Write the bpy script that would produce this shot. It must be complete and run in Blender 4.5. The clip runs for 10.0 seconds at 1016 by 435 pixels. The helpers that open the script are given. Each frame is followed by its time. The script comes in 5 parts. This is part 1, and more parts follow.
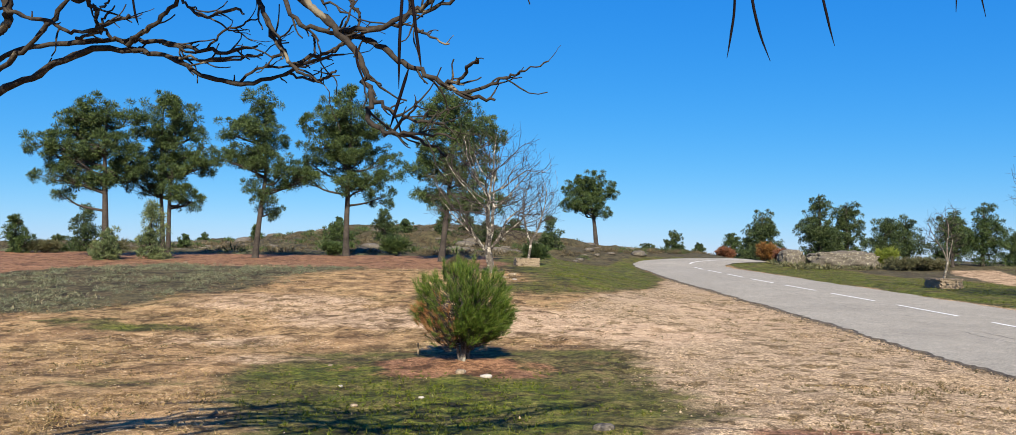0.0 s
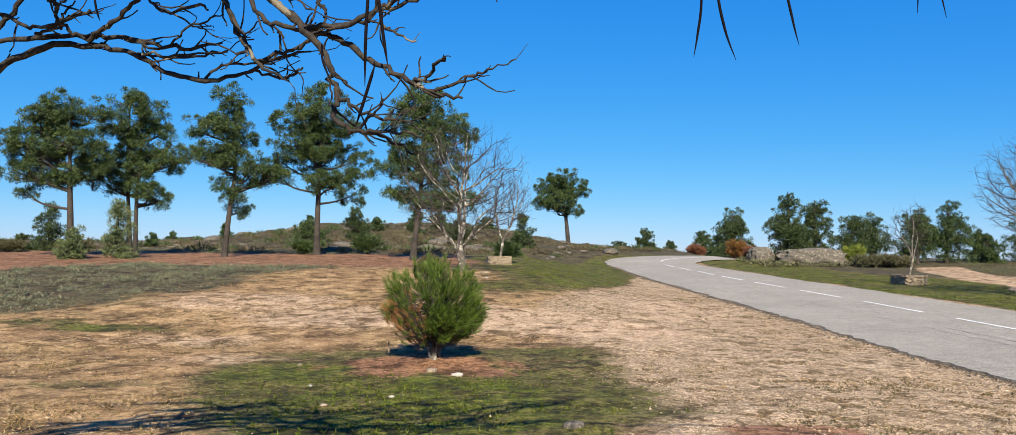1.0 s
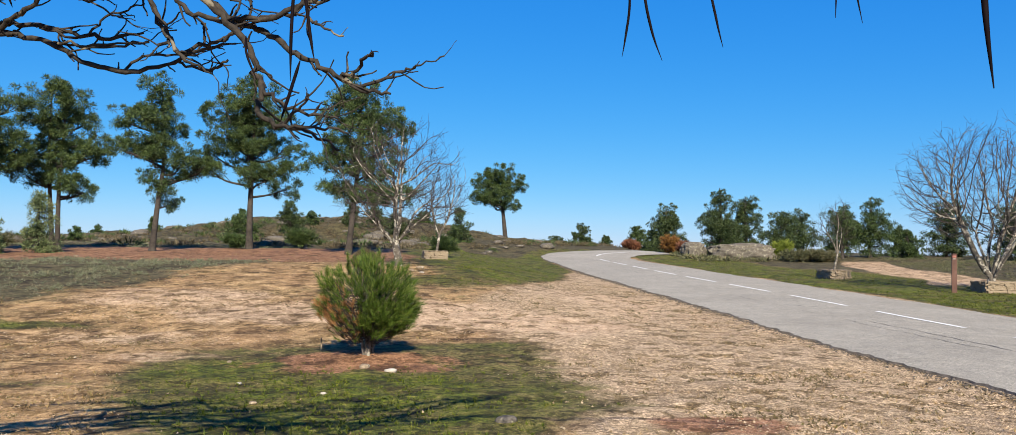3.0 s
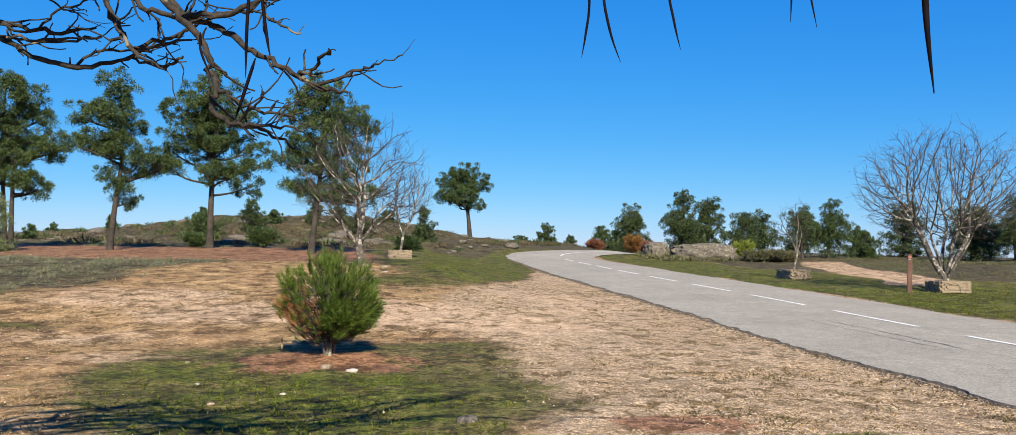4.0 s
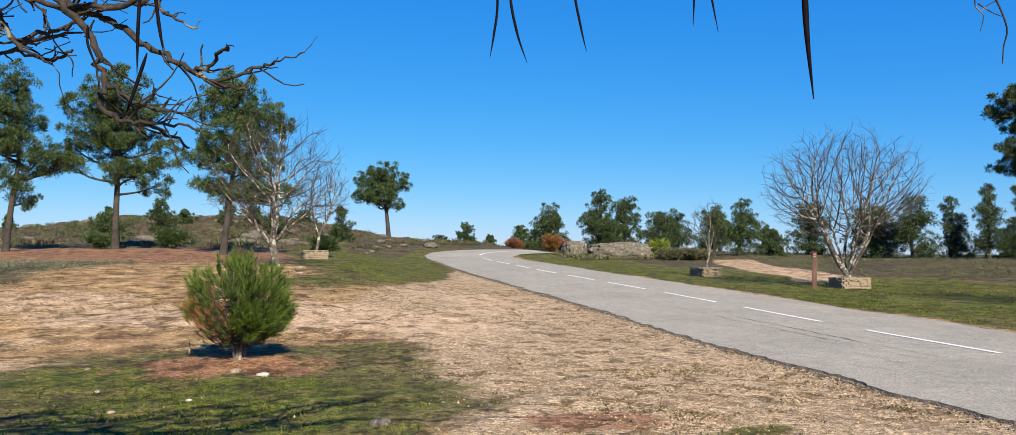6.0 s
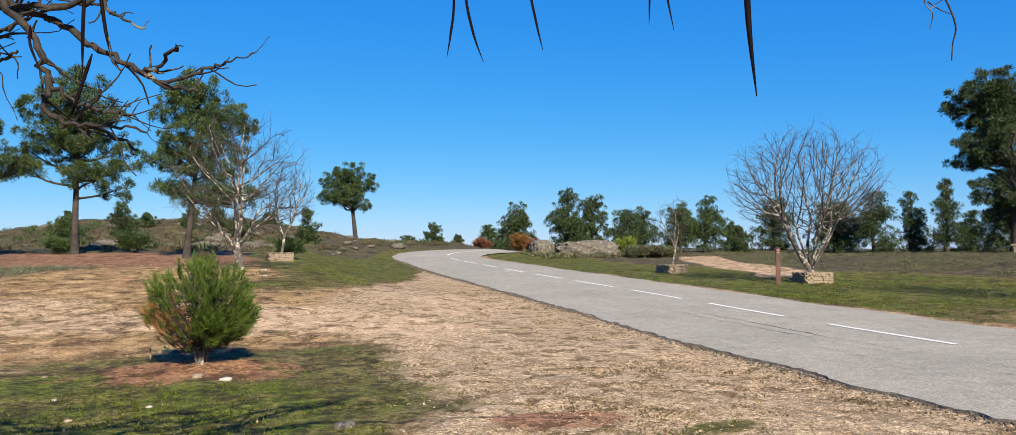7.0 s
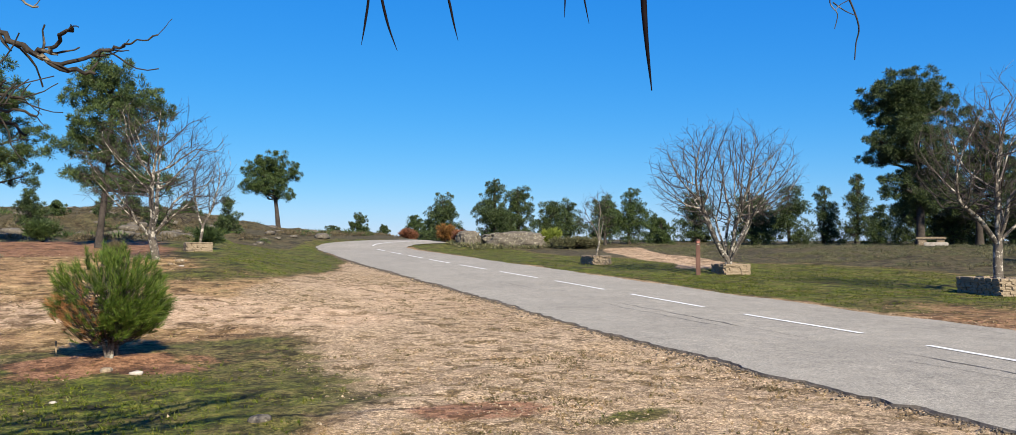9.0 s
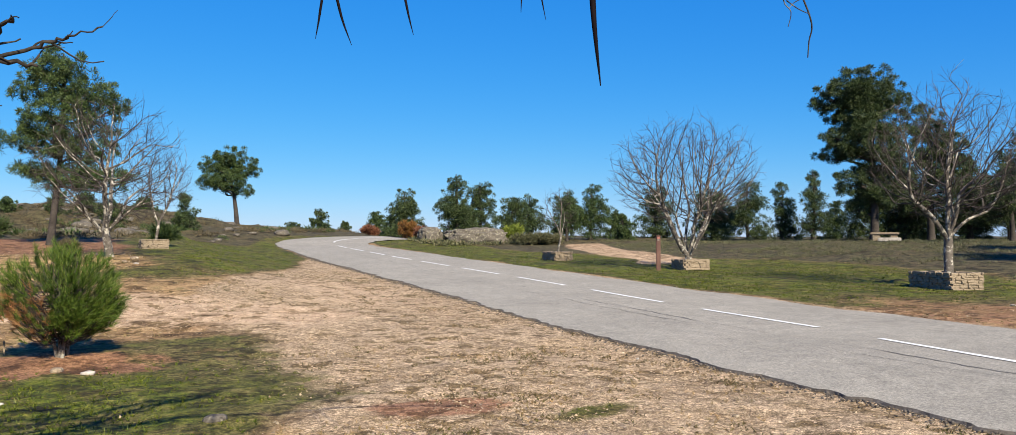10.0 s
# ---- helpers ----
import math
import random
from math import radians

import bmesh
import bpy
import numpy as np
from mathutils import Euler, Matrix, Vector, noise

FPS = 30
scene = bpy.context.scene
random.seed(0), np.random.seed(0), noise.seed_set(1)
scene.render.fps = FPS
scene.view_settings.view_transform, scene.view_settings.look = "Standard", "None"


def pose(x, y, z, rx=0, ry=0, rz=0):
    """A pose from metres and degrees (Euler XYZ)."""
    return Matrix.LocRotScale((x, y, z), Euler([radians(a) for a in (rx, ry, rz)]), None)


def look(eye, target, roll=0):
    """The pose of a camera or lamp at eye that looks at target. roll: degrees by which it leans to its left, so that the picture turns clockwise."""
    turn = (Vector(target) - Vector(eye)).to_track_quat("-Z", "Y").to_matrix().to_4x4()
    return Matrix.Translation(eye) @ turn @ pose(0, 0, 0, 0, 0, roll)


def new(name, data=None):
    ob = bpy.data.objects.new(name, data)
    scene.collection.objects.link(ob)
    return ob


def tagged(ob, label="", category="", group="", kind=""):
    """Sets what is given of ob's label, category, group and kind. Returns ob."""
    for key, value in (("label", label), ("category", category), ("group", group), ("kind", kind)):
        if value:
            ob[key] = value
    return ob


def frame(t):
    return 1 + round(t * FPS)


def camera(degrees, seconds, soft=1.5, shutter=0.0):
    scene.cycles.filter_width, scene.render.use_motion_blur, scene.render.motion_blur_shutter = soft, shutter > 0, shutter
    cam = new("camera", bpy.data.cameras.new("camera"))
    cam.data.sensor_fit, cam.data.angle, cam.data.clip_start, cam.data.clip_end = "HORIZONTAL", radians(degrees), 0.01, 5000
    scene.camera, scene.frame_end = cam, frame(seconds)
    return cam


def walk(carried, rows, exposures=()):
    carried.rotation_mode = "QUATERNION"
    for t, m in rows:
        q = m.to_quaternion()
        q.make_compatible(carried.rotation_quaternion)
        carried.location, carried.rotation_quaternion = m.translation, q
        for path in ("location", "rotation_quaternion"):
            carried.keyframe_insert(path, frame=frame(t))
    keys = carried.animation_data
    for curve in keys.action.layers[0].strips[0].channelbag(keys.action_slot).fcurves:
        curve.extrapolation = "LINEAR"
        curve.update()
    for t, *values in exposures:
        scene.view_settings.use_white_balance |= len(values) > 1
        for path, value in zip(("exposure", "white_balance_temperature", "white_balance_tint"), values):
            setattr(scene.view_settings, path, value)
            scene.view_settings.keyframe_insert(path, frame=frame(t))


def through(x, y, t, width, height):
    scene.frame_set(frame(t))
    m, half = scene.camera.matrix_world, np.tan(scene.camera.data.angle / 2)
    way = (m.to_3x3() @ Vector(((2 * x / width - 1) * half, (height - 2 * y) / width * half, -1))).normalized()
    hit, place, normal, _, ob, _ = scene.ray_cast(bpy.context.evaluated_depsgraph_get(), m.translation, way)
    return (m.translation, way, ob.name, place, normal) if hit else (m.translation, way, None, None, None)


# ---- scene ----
cam = camera(61.88, 10.0, soft=0.6)
EYE = 1.6
# seconds, x, y, z over the eye height, pitch, roll, yaw
PATH = [
    (0.0, 0.000, 0.000, 0.000, 2.60, -0.70, 0.00),
    (0.5, 0.008, 0.004, 0.001, 2.56, -0.67, -0.86),
    (1.0, 0.021, 0.008, 0.002, 2.49, -0.54, -1.86),
    (1.5, 0.029, 0.010, 0.004, 2.36, -0.43, -2.94),
    (2.0, 0.031, 0.005, 0.008, 2.27, -0.46, -3.97),
    (2.5, 0.044, 0.002, 0.011, 2.19, -0.53, -5.08),
    (4.0, 0.089, -0.003, 0.016, 2.15, -0.74, -8.45),
    (4.5, 0.102, 0.002, 0.014, 2.15, -0.74, -10.10),
    (5.0, 0.117, 0.007, 0.014, 2.14, -0.74, -11.48),
    (5.5, 0.130, 0.006, 0.019, 2.15, -0.74, -12.75),
    (7.0, 0.196, 0.010, 0.026, 2.13, 0.30, -15.99),
    (7.5, 0.212, 0.011, 0.025, 2.07, 0.33, -17.28),
    (8.0, 0.225, 0.006, 0.025, 1.96, 0.25, -18.49),
    (8.5, 0.234, 0.007, 0.024, 1.74, 0.15, -19.65),
    (9.0, 0.259, 0.005, 0.028, 1.50, 0.04, -20.91),
    (9.5, 0.274, 0.007, 0.030, 1.38, 0.05, -22.21),
    (10.0, 0.291, 0.011, 0.028, 1.24, 0.17, -23.45),
]
walk(cam, [(t, pose(x, y, EYE + z, 90 + p, r, w)) for t, x, y, z, p, r, w in PATH], [(0.0, 1.0), (10.0, 1.0)])

# ---- sky and sun ----
SUN_BEARING, SUN_HEIGHT = 177.0, 36.0
world = bpy.data.worlds.new("world")
scene.world = world
world.use_nodes = True
wt = world.node_tree
sky = wt.nodes.new("ShaderNodeTexSky")
sky.sky_type = "NISHITA"
sky.sun_disc = False
sky.sun_elevation, sky.sun_rotation = radians(SUN_HEIGHT), radians(SUN_BEARING)
sky.altitude, sky.air_density, sky.dust_density, sky.ozone_density = 900, 1.0, 0.0, 5.0
tint = wt.nodes.new("ShaderNodeHueSaturation")
tint.inputs["Saturation"].default_value = 1.25
wt.links.new(sky.outputs[0], tint.inputs["Color"])
split, join = wt.nodes.new("ShaderNodeSeparateColor"), wt.nodes.new("ShaderNodeCombineColor")
wt.links.new(tint.outputs[0], split.inputs[0])
for i, (power, gain) in enumerate(((1.06, 0.318), (0.655, 0.985), (0.32, 2.92))):  # a deep, clear winter sky
    up, times = wt.nodes.new("ShaderNodeMath"), wt.nodes.new("ShaderNodeMath")
    up.operation, times.operation = "POWER", "MULTIPLY"
    up.inputs[1].default_value, times.inputs[1].default_value = power, gain
    wt.links.new(split.outputs[i], up.inputs[0])
    wt.links.new(up.outputs[0], times.inputs[0])
    wt.links.new(times.outputs[0], join.inputs[i])
wt.links.new(join.outputs[0], wt.nodes["Background"].inputs[0])
wt.nodes["Background"].inputs[1].default_value = 0.083
sun = new("sun", bpy.data.lights.new("sun", "SUN"))
sun.data.energy, sun.data.angle, sun.data.color = 5.0, radians(0.55), (1.0, 0.90, 0.71)
_b, _e = radians(SUN_BEARING), radians(SUN_HEIGHT)
sun.matrix_world = look((60 * math.sin(_b) * math.cos(_e), 60 * math.cos(_b) * math.cos(_e), 60 * math.sin(_e)), (0, 0, 0))

# ---- materials ----
def material(name, rough=0.9):
    m = bpy.data.materials.new(name)
    m.use_nodes = True
    b = m.node_tree.nodes["Principled BSDF"]
    b.inputs["Roughness"].default_value = rough
    b.inputs["Specular IOR Level"].default_value = 0.25
    return m, m.node_tree, b


def node(nt, kind, **values):
    n = nt.nodes.new(kind)
    for k, v in values.items():
        n.inputs[k.replace("_", " ")].default_value = v
    return n


def coords(nt):
    return nt.nodes.new("ShaderNodeTexCoord").outputs["Object"]


def noise_tex(nt, vec, scale, detail=4.0, rough=0.6):
    n = node(nt, "ShaderNodeTexNoise", Scale=scale, Detail=detail, Roughness=rough)
    nt.links.new(vec, n.inputs["Vector"])
    return n.outputs["Fac"]


def ramp(nt, fac, stops):
    r = nt.nodes.new("ShaderNodeValToRGB")
    while len(r.color_ramp.elements) < len(stops):
        r.color_ramp.elements.new(0.5)
    for e, (p, c) in zip(r.color_ramp.elements, stops):
        e.position, e.color = p, (*c, 1) if len(c) == 3 else c
    nt.links.new(fac, r.inputs["Fac"])
    return r.outputs["Color"]


def mix(nt, fac, a, b, mode="MIX"):
    n = nt.nodes.new("ShaderNodeMix")
    n.data_type, n.blend_type = "RGBA", mode
    for sock, v in ((n.inputs[0], fac), (n.inputs[6], a), (n.inputs[7], b)):
        if isinstance(v, (int, float)):
            sock.default_value = v
        elif isinstance(v, tuple):
            sock.default_value = (*v, 1)
        else:
            nt.links.new(v, sock)
    return n.outputs[2]


def bump(nt, b, height, strength, dist):
    n = node(nt, "ShaderNodeBump", Strength=strength, Distance=dist)
    nt.links.new(height, n.inputs["Height"])
    nt.links.new(n.outputs[0], b.inputs["Normal"])


def two_scale(name, dark, light, fine, coarse, rough=0.9, relief=0.5, depth=0.01):
    """Colour that varies with a fine and a coarse noise, with a little relief."""
    m, nt, b = material(name, rough)
    v = coords(nt)
    f, c = noise_tex(nt, v, fine), noise_tex(nt, v, coarse)
    col = ramp(nt, f, [(0.3, dark), (0.72, light)])
    nt.links.new(mix(nt, 0.55, col, ramp(nt, c, [(0.3, tuple(x * 0.6 for x in dark)), (0.7, light)])), b.inputs["Base Color"])
    bump(nt, b, f, relief, depth)
    return m


def foliage(name, dark, light, dry=None, through=0.25):
    """Leaves: colour varies leaf by leaf and in patches; a little light passes through."""
    m = bpy.data.materials.new(name)
    m.use_nodes = True
    nt = m.node_tree
    b = nt.nodes["Principled BSDF"]
    b.inputs["Roughness"].default_value = 0.55
    b.inputs["Specular IOR Level"].default_value = 0.25
    geo = nt.nodes.new("ShaderNodeNewGeometry")
    col = ramp(nt, geo.outputs["Random Per Island"], [(0.0, dark), (0.75, light), (1.0, dry or light)])
    patch = noise_tex(nt, coords(nt), 1.3, 2.0)
    col = mix(nt, 1.0, col, ramp(nt, patch, [(0.3, (0.72, 0.78, 0.75)), (0.7, (1.2, 1.12, 1.0))]), "MULTIPLY")
    nt.links.new(col, b.inputs["Base Color"])
    t = nt.nodes.new("ShaderNodeBsdfTranslucent")
    nt.links.new(col, t.inputs["Color"])
    s = nt.nodes.new("ShaderNodeMixShader")
    s.inputs[0].default_value = through
    nt.links.new(b.outputs[0], s.inputs[1])
    nt.links.new(t.outputs[0], s.inputs[2])
    nt.links.new(s.outputs[0], nt.nodes["Material Output"].inputs["Surface"])
    return m


def ground_material():
    """Dry tan turf, moss, red earth, gravel and heath, by the zones laid on the sheet."""
    m, nt, b = material("ground", 0.95)
    v = coords(nt)
    zone = nt.nodes.new("ShaderNodeVertexColor")
    zone.layer_name = "zone"
    sep = nt.nodes.new("ShaderNodeSeparateColor")
    nt.links.new(zone.outputs["Color"], sep.inputs[0])
    zone2 = nt.nodes.new("ShaderNodeVertexColor")
    zone2.layer_name = "zone2"
    sep2 = nt.nodes.new("ShaderNodeSeparateColor")
    nt.links.new(zone2.outputs["Color"], sep2.inputs[0])
    big, mid, fine, grit = noise_tex(nt, v, 0.55, 5), noise_tex(nt, v, 3.2, 6, 0.65), noise_tex(nt, v, 14, 5, 0.7), noise_tex(nt, v, 60, 3, 0.7)

    def edge(mask, src, soft=0.16):
        a = nt.nodes.new("ShaderNodeMath")
        a.operation = "ADD"
        nt.links.new(mask, a.inputs[0])
        nt.links.new(src, a.inputs[1])
        return ramp(nt, a.outputs[0], [(1.0 - soft, (0, 0, 0)), (1.0, (1, 1, 1))])

    def ramp_of(src, *cols):
        n = len(cols) - 1
        return ramp(nt, src, [(0.40 + 0.20 * i / n, c) for i, c in enumerate(cols)])

    patch = noise_tex(nt, v, 1.1, 6, 0.62)
    tan = mix(nt, 0.5, ramp_of(mid, (0.30, 0.19, 0.09), (0.45, 0.295, 0.145), (0.58, 0.41, 0.23)), ramp_of(fine, (0.32, 0.205, 0.10), (0.45, 0.30, 0.155), (0.56, 0.40, 0.23)))
    tan = mix(nt, ramp(nt, patch, [(0.46, (0, 0, 0)), (0.60, (0.75, 0.75, 0.75))]), tan, ramp_of(fine, (0.10, 0.075, 0.03), (0.22, 0.165, 0.07), (0.34, 0.25, 0.13)))
    tan = mix(nt, ramp(nt, big, [(0.45, (0, 0, 0)), (0.62, (0.55, 0.55, 0.55))]), tan, (0.33, 0.195, 0.105))
    moss = mix(nt, 0.5, ramp_of(mid, (0.024, 0.035, 0.003), (0.104, 0.142, 0.010), (0.185, 0.192, 0.022)), ramp_of(fine, (0.020, 0.026, 0.003), (0.090, 0.115, 0.010), (0.185, 0.172, 0.03)))
    moss = mix(nt, ramp(nt, patch, [(0.47, (0, 0, 0)), (0.57, (0.5, 0.5, 0.5))]), moss, ramp_of(fine, (0.09, 0.065, 0.025), (0.16, 0.12, 0.045), (0.25, 0.185, 0.085)))
    olive = ramp_of(fine, (0.055, 0.046, 0.015), (0.125, 0.104, 0.036), (0.20, 0.165, 0.07))
    moss = mix(nt, ramp(nt, sep.outputs[0], [(0.5, (0.75, 0.75, 0.75)), (0.82, (0.0, 0.0, 0.0))]), moss, olive)
    red = mix(nt, 0.5, ramp_of(mid, (0.17, 0.08, 0.042), (0.36, 0.185, 0.105)), ramp_of(fine, (0.14, 0.07, 0.038), (0.44, 0.255, 0.155)))
    gravel = mix(nt, 0.5, ramp_of(grit, (0.22, 0.157, 0.096), (0.42, 0.31, 0.198), (0.60, 0.475, 0.342)), ramp_of(mid, (0.33, 0.236, 0.142), (0.42, 0.305, 0.188), (0.49, 0.365, 0.242)))
    gravel = mix(nt, ramp(nt, patch, [(0.52, (0, 0, 0)), (0.66, (0.4, 0.4, 0.4))]), gravel, ramp_of(fine, (0.15, 0.105, 0.05), (0.33, 0.23, 0.13), (0.5, 0.37, 0.24)))
    heath = mix(nt, 0.5, ramp_of(mid, (0.036, 0.036, 0.016), (0.125, 0.115, 0.056)), ramp_of(fine, (0.032, 0.029, 0.013), (0.165, 0.138, 0.076)))
    heath = mix(nt, ramp(nt, patch, [(0.48, (0, 0, 0)), (0.6, (0.4, 0.4, 0.4))]), heath, ramp_of(fine, (0.06, 0.038, 0.022), (0.19, 0.135, 0.08)))
    track = mix(nt, 0.5, ramp_of(mid, (0.42, 0.285, 0.175), (0.62, 0.46, 0.32)), ramp_of(fine, (0.40, 0.27, 0.17), (0.64, 0.49, 0.35)))
    chips = node(nt, "ShaderNodeTexVoronoi", Scale=24.0)
    nt.links.new(v, chips.inputs["Vector"])
    chip = nt.nodes.new("ShaderNodeSeparateColor")
    nt.links.new(chips.outputs["Color"], chip.inputs[0])
    gravel = mix(nt, 1.0, gravel, ramp(nt, chip.outputs[0], [(0.0, (0.55, 0.53, 0.52)), (0.6, (1.0, 1.0, 1.0)), (1.0, (1.45, 1.45, 1.48))]), "MULTIPLY")
    col = mix(nt, edge(sep.outputs[2], fine, 0.4), tan, gravel)
    col = mix(nt, edge(sep2.outputs[0], mid, 0.3), col, heath)
    col = mix(nt, edge(sep.outputs[1], mid, 0.3), col, red)
    col = mix(nt, edge(sep2.outputs[1], fine, 0.3), col, track)
    col = mix(nt, edge(sep.outputs[0], mid, 0.28), col, moss)
    col = mix(nt, edge(sep2.outputs[2], fine, 0.35), col, red)
    col = mix(nt, 1.0, col, ramp(nt, fine, [(0.36, (0.84, 0.82, 0.80)), (0.5, (1.0, 1.0, 1.0)), (0.64, (1.15, 1.15, 1.13))]), "MULTIPLY")
    col = mix(nt, 1.0, col, ramp(nt, grit, [(0.38, (0.52, 0.51, 0.49)), (0.62, (1.42, 1.42, 1.40))]), "MULTIPLY")
    streak = noise_tex(nt, v, 6.0, 6, 0.75)
    weeds = ramp(nt, noise_tex(nt, v, 2.9, 4, 0.62), [(0.535, (0, 0, 0)), (0.56, (0.95, 0.95, 0.95))])
    weeds = mix(nt, 1.0, weeds, ramp(nt, noise_tex(nt, v, 0.5, 3, 0.6), [(0.40, (0.25, 0.25, 0.25)), (0.52, (1, 1, 1))]), "MULTIPLY")
    col = mix(nt, weeds, col, mix(nt, 1.0, col, (0.40, 0.37, 0.27), "MULTIPLY"))
    col = mix(nt, 1.0, col, ramp(nt, streak, [(0.38, (0.85, 0.82, 0.78)), (0.50, (1.03, 1.03, 1.02))]), "MULTIPLY")
    mottle = noise_tex(nt, v, 1.7, 7, 0.66)
    col = mix(nt, ramp(nt, sep.outputs[2], [(0.2, (1, 1, 1)), (0.9, (0.45, 0.45, 0.45))]), col, ramp(nt, mottle, [(0.38, (0.30, 0.27, 0.22)), (0.47, (0.68, 0.66, 0.62)), (0.62, (0.95, 0.93, 0.89))]), "MULTIPLY")
    nt.links.new(col, b.inputs["Base Color"])
    h = nt.nodes.new("ShaderNodeMath")
    h.operation = "MULTIPLY_ADD"
    nt.links.new(fine, h.inputs[0])
    h.inputs[1].default_value = 0.7
    nt.links.new(grit, h.inputs[2])
    bump(nt, b, h.outputs[0], 0.8, 0.022)
    return m


def road_material():
    m, nt, b = material("asphalt", 0.88)
    v = coords(nt)
    grit, mid, big = noise_tex(nt, v, 90, 3, 0.8), noise_tex(nt, v, 4, 5), noise_tex(nt, v, 0.5, 4)
    col = ramp(nt, grit, [(0.25, (0.115, 0.105, 0.087)), (0.5, (0.272, 0.251, 0.21)), (0.75, (0.47, 0.437, 0.375))])
    coarse = noise_tex(nt, v, 26, 4, 0.75)
    col = mix(nt, 1.0, col, ramp(nt, coarse, [(0.38, (0.70, 0.70, 0.70)), (0.62, (1.26, 1.26, 1.25))]), "MULTIPLY")
    col = mix(nt, 1.0, col, ramp(nt, mid, [(0.3, (0.85, 0.85, 0.85)), (0.7, (1.08, 1.07, 1.05))]), "MULTIPLY")
    col = mix(nt, 1.0, col, ramp(nt, big, [(0.3, (0.88, 0.88, 0.88)), (0.7, (1.1, 1.1, 1.1))]), "MULTIPLY")
    nt.links.new(col, b.inputs["Base Color"])
    bump(nt, b, grit, 0.6, 0.01)
    return m


def lichen_bark(name, dark, light, spot, amount):
    m, nt, b = material(name, 0.9)
    v = coords(nt)
    f, c = noise_tex(nt, v, 30, 5), noise_tex(nt, v, 7, 4)
    col = ramp(nt, f, [(0.3, dark), (0.7, light)])
    col = mix(nt, ramp(nt, c, [(amount, (0, 0, 0)), (amount + 0.06, (1, 1, 1))]), col, spot)
    nt.links.new(col, b.inputs["Base Color"])
    bump(nt, b, f, 0.8, 0.01)
    return m


M_GROUND, M_ROAD = ground_material(), road_material()
M_PAINT = two_scale("road_paint", (0.6, 0.6, 0.58), (0.82, 0.82, 0.8), 40, 6, 0.7, 0.2, 0.003)
M_CRACK = two_scale("crack_filling", (0.09, 0.083, 0.075), (0.17, 0.16, 0.145), 30, 5)
M_EDGE = two_scale("broken_asphalt", (0.028, 0.024, 0.021), (0.17, 0.145, 0.12), 25, 5, 0.95, 1.0, 0.02)
M_PINE = foliage("pine_needles", (0.011, 0.024, 0.009), (0.060, 0.095, 0.030), (0.10, 0.132, 0.042), 0.01)
M_FIR = foliage("dark_needles", (0.010, 0.021, 0.009), (0.056, 0.084, 0.030), (0.09, 0.115, 0.042), 0.01)
M_PALE = foliage("pale_needles", (0.075, 0.105, 0.045), (0.15, 0.19, 0.085), (0.20, 0.21, 0.11))
M_YOUNG = foliage("young_needles", (0.014, 0.036, 0.004), (0.09, 0.15, 0.018), (0.20, 0.21, 0.055), 0.1)
M_RUSTY = foliage("dead_needles", (0.20, 0.085, 0.035), (0.36, 0.18, 0.08))
M_ORANGE = foliage("orange_leaves", (0.13, 0.06, 0.02), (0.28, 0.14, 0.045))
M_REDLEAF = foliage("red_leaves", (0.12, 0.05, 0.03), (0.26, 0.11, 0.065))
M_BROOM = foliage("yellow_green_shoots", (0.11, 0.15, 0.02), (0.24, 0.28, 0.05))
M_HEATH = foliage("heath_shoots", (0.034, 0.038, 0.018), (0.125, 0.13, 0.068), (0.18, 0.145, 0.09), 0.05)
M_SAGE = foliage("sage_shoots", (0.05, 0.058, 0.034), (0.165, 0.178, 0.115), (0.22, 0.19, 0.13), 0.05)
M_DRYSCRUB = foliage("dry_scrub", (0.036, 0.030, 0.017), (0.108, 0.088, 0.052), (0.155, 0.115, 0.073), 0.05)
M_LITTER = foliage("litter", (0.06, 0.04, 0.02), (0.30, 0.21, 0.12), (0.46, 0.36, 0.25), 0.02)
M_WEED = foliage("withered_weeds", (0.035, 0.028, 0.012), (0.14, 0.105, 0.045), (0.09, 0.095, 0.025), 0.05)
M_GRASS = foliage("short_grass", (0.024, 0.037, 0.003), (0.098, 0.13, 0.009), (0.14, 0.13, 0.024), 0.1)
M_STRAW = foliage("dry_grass", (0.15, 0.095, 0.045), (0.40, 0.28, 0.15), (0.20, 0.17, 0.06), 0.1)
M_TRUNK = two_scale("pine_bark", (0.018, 0.015, 0.013), (0.08, 0.066, 0.057), 9, 1.5, 0.95, 1.0, 0.04)
M_GREYBARK = lichen_bark("grey_bark", (0.06, 0.05, 0.04), (0.19, 0.165, 0.14), (0.30, 0.28, 0.23), 0.54)
M_WHITEBARK = lichen_bark("white_bark", (0.038, 0.032, 0.027), (0.14, 0.12, 0.10), (0.34, 0.31, 0.26), 0.53)
M_TWIG = two_scale("twig_bark", (0.026, 0.020, 0.019), (0.09, 0.072, 0.066), 20, 2)
M_LIMB = lichen_bark("brown_bark", (0.010, 0.008, 0.007), (0.048, 0.039, 0.031), (0.16, 0.138, 0.10), 0.60)
M_POD = two_scale("pod_skin", (0.003, 0.002, 0.003), (0.010, 0.006, 0.007), 40, 8, 0.7, 0.2, 0.001)
M_POD.node_tree.nodes["Principled BSDF"].inputs["Specular IOR Level"].default_value = 0.05
M_STONE = lichen_bark("field_stone", (0.11, 0.085, 0.06), (0.31, 0.24, 0.165), (0.40, 0.34, 0.25), 0.58)
